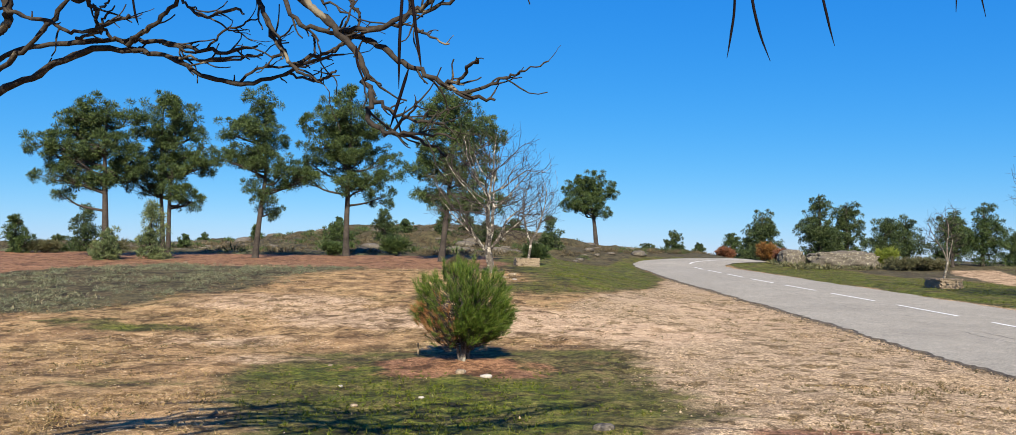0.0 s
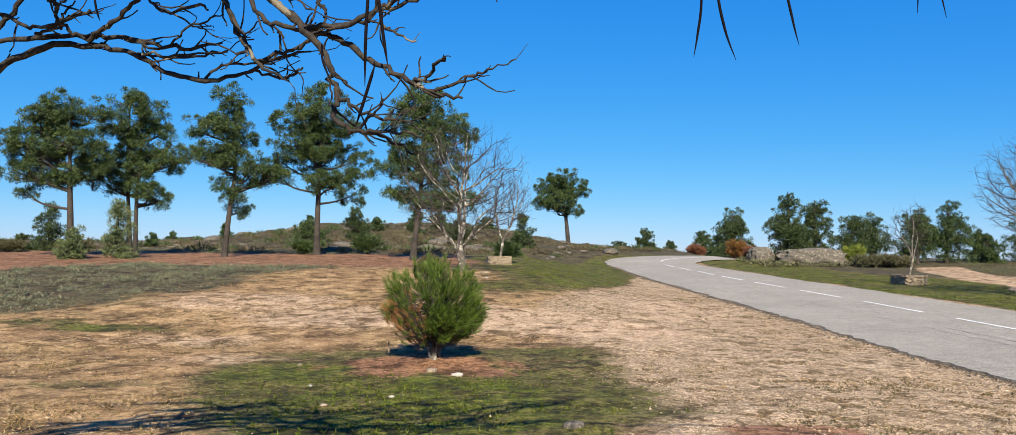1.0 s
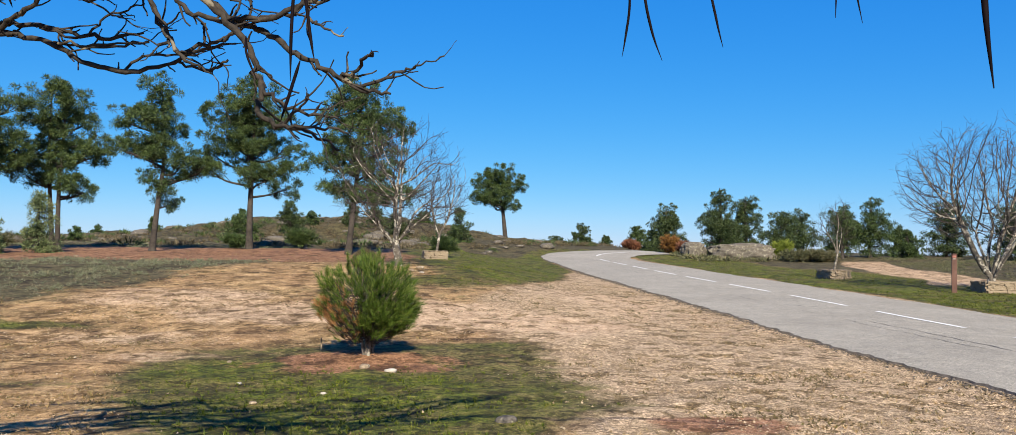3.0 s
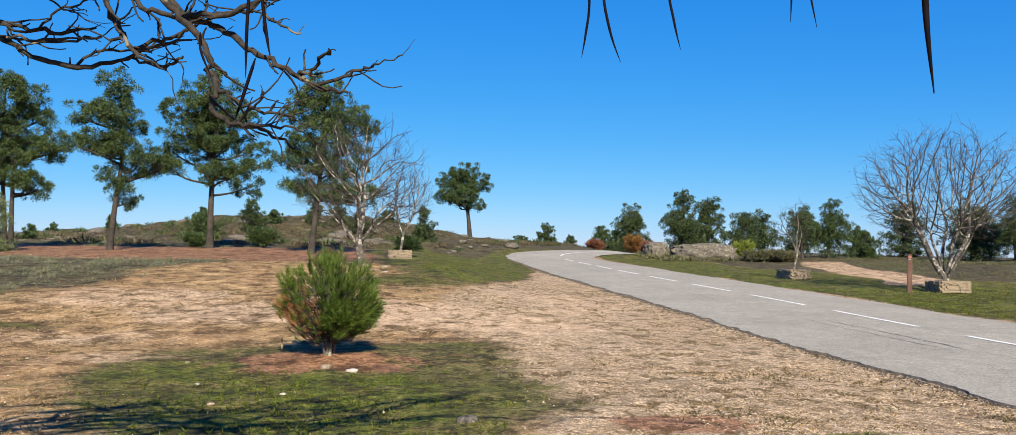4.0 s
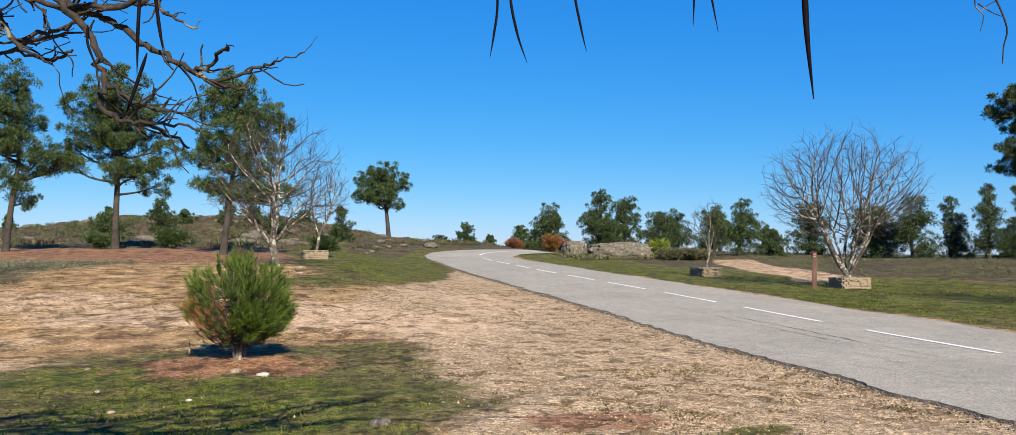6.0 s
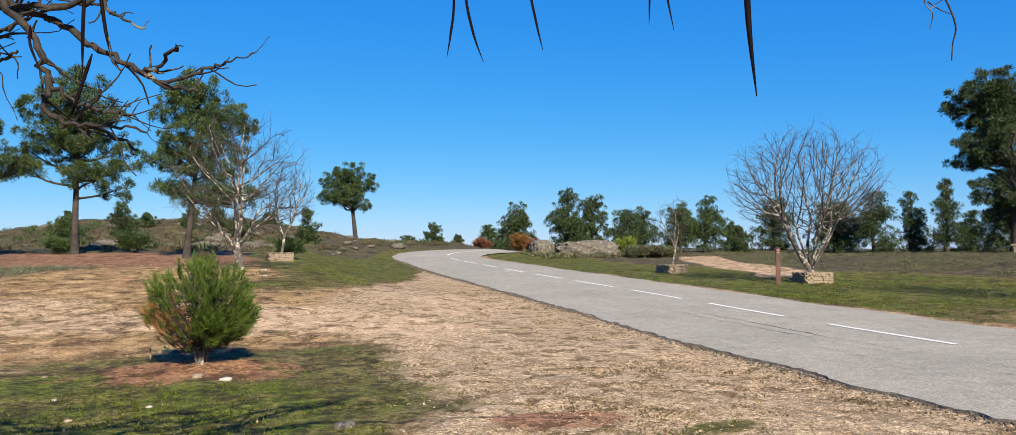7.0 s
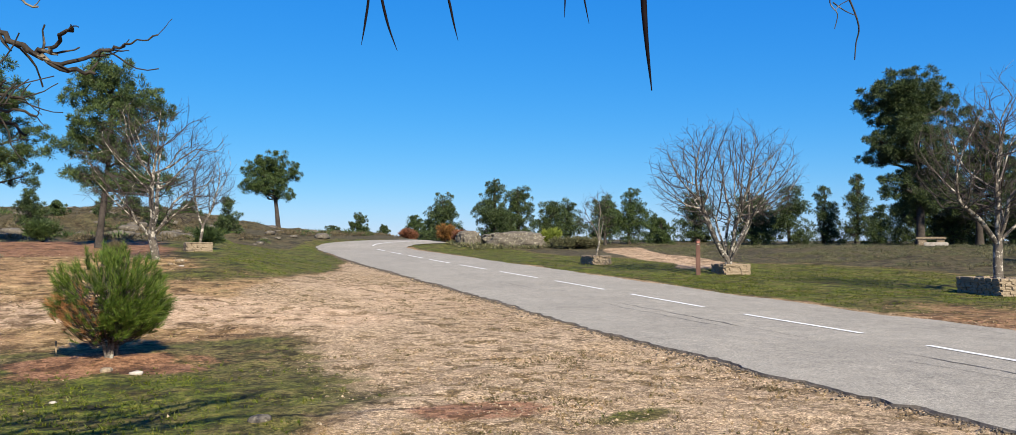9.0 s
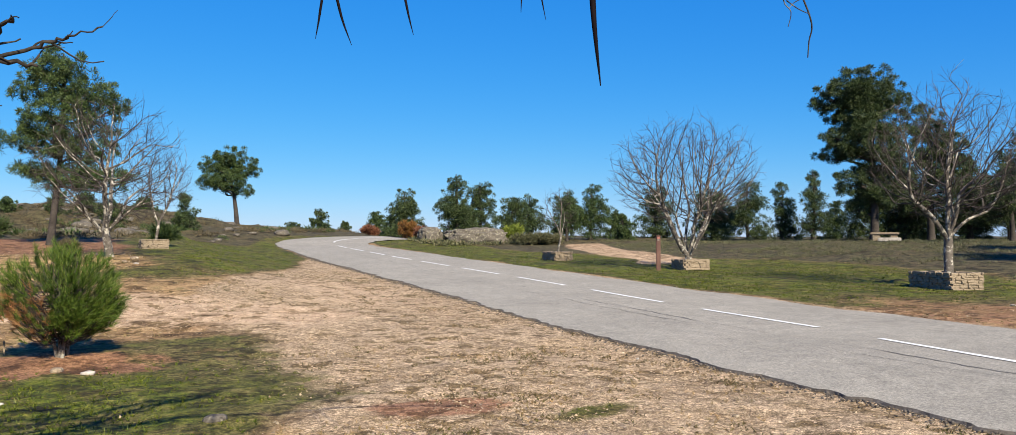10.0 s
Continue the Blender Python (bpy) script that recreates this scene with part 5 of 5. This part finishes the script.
    limb([(-0.77, 3.85, 2.62, 0.015), (-0.63, 3.75, 2.61, 0.014), (-0.51, 3.7, 2.62, 0.014), (-0.39, 3.65, 2.68, 0.014), (-0.28, 3.6, 2.73, 0.011), (0.1, 3.5, 2.95, 0.01), (0.6, 3.5, 3.05, 0.009)], 6)
    limb([(-1.28, 4.0, 2.98, 0.014), (-1.23, 4.0, 2.85, 0.014), (-1.18, 3.98, 2.74, 0.014), (-1.11, 3.95, 2.64, 0.012), (-1.07, 3.93, 2.56, 0.012), (-1.11, 3.9, 2.5, 0.009)], 4)
    limb([(-1.08, 3.92, 2.57, 0.012), (-1.01, 3.87, 2.47, 0.012), (-0.94, 3.83, 2.41, 0.009), (-0.84, 3.8, 2.37, 0.006)], 3)
    limb([(-1.02, 3.88, 2.47, 0.012), (-0.89, 3.87, 2.51, 0.012), (-0.79, 3.83, 2.54, 0.01), (-0.71, 3.8, 2.6, 0.009)], 4)
    limb([(-1.06, 3.86, 2.83, 0.015), (-0.97, 3.77, 2.65, 0.014), (-0.83, 3.73, 2.59, 0.014), (-0.71, 3.74, 2.57, 0.011)], 4)
    limb([(-2.74, 4.5, 3.16, 0.0436), (-2.72, 4.51, 2.95, 0.0383), (-2.72, 4.53, 2.86, 0.0329), (-2.75, 4.54, 2.79, 0.0275), (-2.82, 4.55, 2.74, 0.022)], 2)
    limb([(-2.28, 4.3, 3.02, 0.0208), (-2.27, 4.33, 2.9, 0.0192), (-2.21, 4.37, 2.9, 0.0176), (-2.17, 4.4, 2.85, 0.016), (-2.19, 4.43, 2.8, 0.0143), (-2.13, 4.47, 2.74, 0.0126), (-2.08, 4.5, 2.72, 0.0109)], 3)
    limb([(-2.32, 4.5, 2.73, 0.0126), (-2.2, 4.47, 2.76, 0.0104), (-2.13, 4.43, 2.81, 0.0083), (-2.0, 4.4, 2.83, 0.0062)], 2)
    limb([(-2.17, 4.4, 2.86, 0.0118), (-2.13, 4.4, 2.9, 0.0089), (-2.09, 4.4, 2.95, 0.0059)], 0)
    limb([(-2.16, 4.4, 2.79, 0.0104), (-2.12, 4.4, 2.84, 0.0078), (-2.08, 4.4, 2.88, 0.0052)], 0)
    limb([(-1.73, 4.4, 2.61, 0.0109), (-1.54, 4.35, 2.6, 0.0081), (-1.27, 4.3, 2.61, 0.0053)], 0)
    limb([(-1.61, 4.3, 2.83, 0.0074), (-1.47, 4.3, 2.76, 0.0056), (-1.33, 4.3, 2.69, 0.0037)], 1)
    limb([(-0.76, 3.9, 2.83, 0.0147), (-0.73, 3.88, 2.75, 0.0122), (-0.7, 3.87, 2.71, 0.0097), (-0.7, 3.85, 2.62, 0.0073)], 2)
    limb([(-0.96, 3.9, 2.87, 0.0109), (-0.86, 3.85, 2.76, 0.0081), (-0.73, 3.8, 2.68, 0.0053)], 1)
    limb([(-0.75, 3.75, 2.6, 0.0182), (-0.59, 3.71, 2.6, 0.0157), (-0.47, 3.68, 2.65, 0.0134), (-0.3, 3.64, 2.69, 0.011), (-0.16, 3.6, 2.74, 0.0087)], 3)
    limb([(-0.48, 3.7, 2.78, 0.012), (-0.42, 3.67, 2.61, 0.0099), (-0.36, 3.63, 2.55, 0.0078), (-0.27, 3.6, 2.5, 0.0058)], 3)
    limb([(-0.59, 3.4, 2.36, 0.0066), (-0.59, 3.4, 2.26, 0.0049), (-0.59, 3.4, 2.18, 0.0033)], 0)
    limb([(-0.96, 4.1, 2.68, 0.0097), (-0.96, 4.1, 2.62, 0.0073), (-0.95, 4.1, 2.56, 0.0049)], 0)
    limb([(-1.28, 4.2, 2.94, 0.0181), (-1.23, 4.17, 2.79, 0.015), (-1.16, 4.13, 2.65, 0.0119), (-1.06, 4.1, 2.51, 0.0088)], 3)
    # boughs overhead that carry the pods
    limb([(-3.6, 3.8, 2.9, 0.04), (-2.0, 3.4, 3.4, 0.035), (-0.4, 3.4, 3.35, 0.028), (0.9, 3.8, 3.15, 0.02), (1.6, 3.7, 3.1, 0.015), (2.3, 3.7, 3.1, 0.012), (3.4, 3.5, 3.02, 0.01), (3.8, 3.5, 3.0, 0.006)], 0)
    limb([(-2.0, 3.4, 3.4, 0.025), (-0.6, 2.2, 3.1, 0.02), (0.5, 1.5, 2.75, 0.014), (1.07, 1.46, 2.57, 0.01), (1.35, 1.45, 2.52, 0.006)], 0)
    for k in range(24):  # the crown above, which shades the turf ahead
        x0, y0, z0 = rng.uniform(-3.2, 0.7), rng.uniform(2.8, 4.1), rng.uniform(3.4, 3.9)
        turn = rng.uniform(-0.7, 0.9)
        pts = [(x0 - 0.9, y0 - 0.5 * turn - 0.2, z0 - rng.uniform(0.0, 0.2), 0.024), (x0 - 0.4, y0 - 0.25 * turn, z0 - 0.05, 0.032)]
        for j in range(4):
            pts.append((x0 + 0.26 * j, y0 + 0.26 * j * turn + rng.uniform(-0.12, 0.12), z0 + rng.uniform(-0.1, 0.2), 0.034 - 0.006 * j))
        limb(pts, 14)
    tagged(part("twig_growth", twigs.mesh("twig_growth"), M_LIMB, root, "short knobbly twigs"), kind="stuff")

    def pod(pts, r):
        line = spline(pts, 6)
        n = len(line)
        t = Tubes()
        t.add([tuple(p) for p in line], [max(0.0012, r * min(1, 0.35 + 4 * i / n, 0.12 + 2.6 * (n - 1 - i) / n)) for i in range(n)], 7)
        part("seed_pod", t.mesh("seed_pod"), M_POD, root, "long dark dangling seed pod", smooth=True)

    pod([(1.05, 3.95, 3.12), (1.09, 4.08, 2.85), (1.08, 4.11, 2.7), (1.06, 4.11, 2.58)], 0.0065)
    pod([(1.1, 3.75, 3.12), (1.05, 3.66, 2.8), (1.08, 3.65, 2.6), (1.13, 3.65, 2.46)], 0.0065)
    pod([(1.4, 3.72, 3.12), (1.35, 3.66, 2.85), (1.38, 3.65, 2.65), (1.41, 3.65, 2.53)], 0.006)
    pod([(1.95, 3.7, 3.1), (1.95, 3.66, 2.9), (1.94, 3.65, 2.685)], 0.006)
    pod([(2.05, 3.7, 3.1), (2.03, 3.66, 2.9), (2.07, 3.65, 2.665)], 0.006)
    pod([(1.09, 1.46, 2.57), (1.09, 1.45, 2.28), (1.097, 1.45, 2.07), (1.113, 1.45, 1.92)], 0.0065)
    pod([(-1.95, 4.3, 2.93), (-1.93, 4.3, 2.82), (-1.91, 4.3, 2.76)], 0.0059)
    pod([(-0.44, 3.4, 2.7), (-0.45, 3.4, 2.47), (-0.45, 3.4, 2.27)], 0.0068)
    pod([(-0.41, 3.4, 2.7), (-0.38, 3.4, 2.48), (-0.36, 3.4, 2.36)], 0.0068)
    pod([(-0.4, 3.3, 2.33), (-0.44, 3.3, 2.19), (-0.47, 3.3, 2.09)], 0.0066)
    pod([(-0.63, 3.43, 2.45), (-0.61, 3.35, 2.36), (-0.56, 3.3, 2.25)], 0.005)
    tw = Tubes()
    for pts, r in (([(3.4, 3.5, 3.03), (3.5, 3.49, 2.9), (3.56, 3.48, 2.75), (3.55, 3.49, 2.66), (3.54, 3.49, 2.57)], 0.006), ([(3.42, 3.5, 3.0), (3.38, 3.49, 2.86), (3.42, 3.48, 2.8), (3.40, 3.48, 2.72)], 0.004),
                   ([(3.40, 3.49, 2.86), (3.47, 3.48, 2.82), (3.55, 3.48, 2.80)], 0.004), ([(3.5, 3.49, 2.88), (3.44, 3.48, 2.85), (3.41, 3.48, 2.82)], 0.003)):
        tw.add(spline(pts, 4), list(np.linspace(r, r * 0.5, (len(pts) - 1) * 4 + 1)), 5)
    part("hanging_twig", tw.mesh("hanging_twig"), M_LIMB, root)
    return root


overhanging_tree()

# ---- turf, heath and litter ----
def scatter(name, label, category, mat, n, area, keep, seed, per, length, width, spread, up=1.0):
    """Blades or shoots on the ground where keep(zones) says so. area: nearest, farthest, first and last bearing."""
    rng = np.random.default_rng(seed)
    r0, r1, a0, a1 = area
    r = np.exp(rng.uniform(math.log(r0), math.log(r1), n))
    a = np.radians(rng.uniform(a0, a1, n))
    x, y = r * np.sin(a), r * np.cos(a)
    ok = (rng.random(n) < keep(x, y)) & ~on_road(x, y, 0.12)
    x, y = x[ok], y[ok]
    p = np.stack([x, y, land(x, y) + 0.0], axis=1)
    axes = np.stack([rng.normal(size=len(x)) * 0.35, rng.normal(size=len(x)) * 0.35, np.full(len(x), up)], axis=1)
    size = (0.6 + 0.8 * rng.random(len(x)))
    v, l = needles(rng, p, axes, per, 1.0, 1.0, spread)
    base = np.repeat(p, per * 3, axis=0)
    scale = np.repeat(size * length, per * 3)[:, None]
    rel = v.reshape(-1, 3, 3) - p.repeat(per, axis=0)[:, None, :]
    rel[:, 0] *= width / length
    rel[:, 1] *= width / length
    rel = rel.reshape(-1, 3) * scale
    ob = part(name, fast_mesh(name, base + rel, l, 3), mat)
    return tagged(ob, label, category, kind="stuff")


def moss_keep(x, y):
    m = zones(x, y)
    return np.clip((m[0] - 0.35) * 1.6, 0, 1) * (1 - m[4])


def tan_keep(x, y):
    mo, re, gr, he, tr = zones(x, y)
    return np.clip(1 - mo * 2.2 - gr * 0.75 - he - tr - re * 0.5, 0, 1) * np.clip(vnoise(x, y, 1.4, 21) * 1.8 - 0.5, 0, 1)


def heath_keep(x, y):
    mo, re, gr, he, tr = zones(x, y)
    return np.clip(he * 1.2 - tr - 0.1, 0, 1) * np.clip(vnoise(x, y, 1.6, 22) * 2.2 - 0.5, 0.05, 1)


def gravel_keep(x, y):
    mo, re, gr, he, tr = zones(x, y)
    return np.clip(gr - 0.2, 0, 1) * np.clip(vnoise(x, y, 2.2, 23) * 3 - 1.75, 0, 1)


scatter("grass", "short green turf and moss", "grass", M_GRASS, 45000, (5, 62, -34, 58), moss_keep, 1, 6, 0.045, 0.008, 0.9)
scatter("verge_grass", "short bright turf on the road verge", "grass", M_GRASS, 42000, (14, 64, 3, 58), lambda x, y: moss_keep(x, y) * (y > 14), 9, 6, 0.055, 0.013, 0.9)
scatter("dry_grass", "thin dry straw coloured grass", "grass", M_STRAW, 50000, (5, 48, -34, 58), tan_keep, 2, 7, 0.045, 0.007, 1.1)
scatter("gravel_weeds", "small dark weeds in the gravel", "grass", M_WEED, 60000, (4.5, 34, -5, 58), gravel_keep, 3, 6, 0.028, 0.010, 1.6, 0.4)
def weed_keep(x, y):
    mo, re, gr, he, tr = zones(x, y)
    return np.clip(1 - mo * 0.7 - he - tr * 0.6, 0, 1) * np.clip(vnoise(x, y, 0.7, 61) * 2 - 0.6, 0.03, 1) * np.clip(vnoise(x, y, 3.4, 62) * 5 - 2.2, 0, 1)


def hill_keep(x, y):
    return np.clip(sstep(46, 51, y) * (x < 0.5 + sstep(54, 60, y) * 5.5 + np.maximum(0, y - 61) * 0.7) * (vnoise(x, y, 0.5, 24) * 2.6 - 0.7), 0, 1)


def clumps(name, label, mat, n, area, keep, seed, radius, per, slim):
    """Low rounded cushions of short shoots, joined into one object. radius: least and most; it grows a little with distance."""
    rng = np.random.default_rng(seed)
    r0, r1, a0, a1 = area
    r = np.sqrt(rng.uniform(r0 * r0, r1 * r1, n))
    a = np.radians(rng.uniform(a0, a1, n))
    x, y = r * np.sin(a), r * np.cos(a)
    ok = (rng.random(n) < keep(x, y)) & ~on_road(x, y, 0.4)
    x, y = x[ok], y[ok]
    size = rng.uniform(radius[0], radius[1], len(x))[:, None, None]
    d = unit(rng.normal(size=(len(x), per, 3)))
    d[:, :, 2] = np.abs(d[:, :, 2])
    p = np.stack([x, y, land(x, y) - 0.02], axis=1)[:, None, :] + d * (1.25, 1.25, 0.75) * size * (0.55 + 0.45 * rng.random((len(x), per, 1)))
    side = unit(np.cross(d, rng.normal(size=d.shape))) * size * slim
    tip = p + unit(d + rng.normal(size=d.shape) * 0.35) * size * 0.55
    v = np.stack([p - side, p + side, tip], axis=2).reshape(-1, 3)
    return tagged(part(name, fast_mesh(name, v, np.arange(len(v)), 3), mat), label, "scrub", kind="stuff")


clumps("heath", "low grey green heather cushions", M_SAGE, 16000, (15, 62, -34, -8), heath_keep, 4, (0.06, 0.15), 28, 0.075)
clumps("heath", "low olive heather cushions on the plateau", M_HEATH, 30000, (18, 66, 30, 60), lambda x, y: heath_keep(x, y) * np.clip(vnoise(x * 0.5, y, 0.45, 64) * 5 - 1.3, 0.1, 1), 14, (0.05, 0.17), 16, 0.10)
clumps("hill_scrub", "dry brown heather on the stony hill", M_DRYSCRUB, 7500, (46, 100, -34, 14), hill_keep, 5, (0.14, 0.42), 42, 0.07)
clumps("hill_broom", "dark green broom on the stony hill", M_PINE, 950, (47, 98, -34, 12), lambda x, y: hill_keep(x, y) * (vnoise(x, y, 0.3, 25) > 0.42), 6, (0.22, 0.6), 130, 0.055)
clumps("verge_scrub", "low dark heather along the boulders", M_HEATH, 700, (50, 64, 17, 27), lambda x, y: (x > 18.5) * (y > 54.5) * 0.6, 7, (0.2, 0.4), 60, 0.09)


clumps("ground_weeds", "small dark withered weeds in the trodden earth", M_WEED, 30000, (6.5, 30, -34, 58), weed_keep, 44, (0.02, 0.06), 14, 0.16)


def pebbles():
    """Loose grit and small stones on the gravel shoulder, one object."""
    rng = np.random.default_rng(8)
    n = 44000
    r, a = np.exp(rng.uniform(math.log(6.0), math.log(34), n)), np.radians(rng.uniform(-32, 58, n))
    x, y = r * np.sin(a), r * np.cos(a)
    mo, re, gr, he, tr = zones(x, y)
    ok = (rng.random(n) < np.clip(gr * 0.8 + 0.30 - mo * 0.6 - he * 0.4, 0.01, 1)) & ~on_road(x, y, 0.05)
    x, y = x[ok], y[ok]
    s = 0.002 + 0.012 * rng.random(len(x)) ** 5 + 0.00036 * np.hypot(x, y)
    o = np.array([(1, 0, -0.2), (0, 1, -0.2), (-1, 0, -0.2), (0, -1, -0.2), (0, 0, 0.9)])
    v = np.stack([x, y, land(x, y) + 0.01], axis=1)[:, None, :] + (o[None] + rng.normal(size=(len(x), 5, 3)) * 0.2) * s[:, None, None]
    t = np.array([(0, 1, 4), (1, 2, 4), (2, 3, 4), (3, 0, 4)])
    f = (t[None] + np.arange(len(x))[:, None, None] * 5).reshape(-1, 3)
    tagged(part("pebbles", fast_mesh("pebbles", v.reshape(-1, 3), f, 3), M_GRIT), "loose pale grit and pebbles", "gravel", kind="stuff")


pebbles()


def edge_crumbs():
    """Broken bits of asphalt and dark grit along the worn road edge, one object."""
    rng = np.random.default_rng(18)
    n = 5200
    y = rng.uniform(4, 44, n) ** 1.0
    x = np.interp(y, LEFT_Y, LEFT_X) - 0.02 - rng.exponential(0.09, n)
    s = 0.008 + 0.022 * rng.random(n) ** 2.5
    o = np.array([(1, 0, 0), (0, 1, 0), (-1, 0, 0), (0, -1, 0), (0, 0, 0.6), (0, 0, -0.6)])
    v = np.stack([x, y, land(x, y) + 0.008], axis=1)[:, None, :] + (o[None] + rng.normal(size=(n, 6, 3)) * 0.25) * s[:, None, None]
    t = np.array([(0, 1, 4), (1, 2, 4), (2, 3, 4), (3, 0, 4), (1, 0, 5), (2, 1, 5), (3, 2, 5), (0, 3, 5)])
    f = (t[None] + np.arange(n)[:, None, None] * 6).reshape(-1, 3)
    tagged(part("asphalt_crumbs", fast_mesh("asphalt_crumbs", v.reshape(-1, 3), f, 3), M_EDGE), "dark crumbs of asphalt along the road edge", "gravel", kind="stuff")


edge_crumbs()


def litter():
    """Dry stalks, bits of bark and leaf lying on the trodden ground, one object."""
    rng = np.random.default_rng(28)
    n = 150000
    r, a = np.exp(rng.uniform(math.log(4.5), math.log(30), n)), np.radians(rng.uniform(-34, 58, n))
    x, y = r * np.sin(a), r * np.cos(a)
    mo, re, gr, he, tr = zones(x, y)
    keep = np.clip(0.75 - 1.6 * mo - he - 0.5 * tr, 0.0, 1) * np.clip(vnoise(x, y, 1.2, 51) * 1.6 - 0.25, 0.08, 1)
    ok = (rng.random(n) < keep) & ~on_road(x, y, 0.05)
    x, y, r = x[ok], y[ok], r[ok]
    size = (0.006 + 0.0008 * r) * rng.uniform(0.5, 1.5, len(x))
    w = rng.uniform(0, 2 * math.pi, len(x))
    c = np.stack([x, y, land(x, y) + 0.006 + 0.012 * rng.random(len(x))], axis=1)
    u = np.stack([np.cos(w), np.sin(w), rng.normal(size=len(x)) * 0.3], axis=1) * size[:, None] * 1.5
    v = np.stack([-np.sin(w) * 0.6, np.cos(w) * 0.6, 0.3 + 0.4 * rng.random(len(x))], axis=1) * size[:, None] * 0.55
    p = np.stack([c - u, c + u * 0.8, c + v], axis=1).reshape(-1, 3)
    tagged(part("ground_litter", fast_mesh("ground_litter", p, np.arange(len(p)), 3), M_LITTER), "scattered dry stalks, bark and leaf litter", "litter", kind="stuff")


litter()
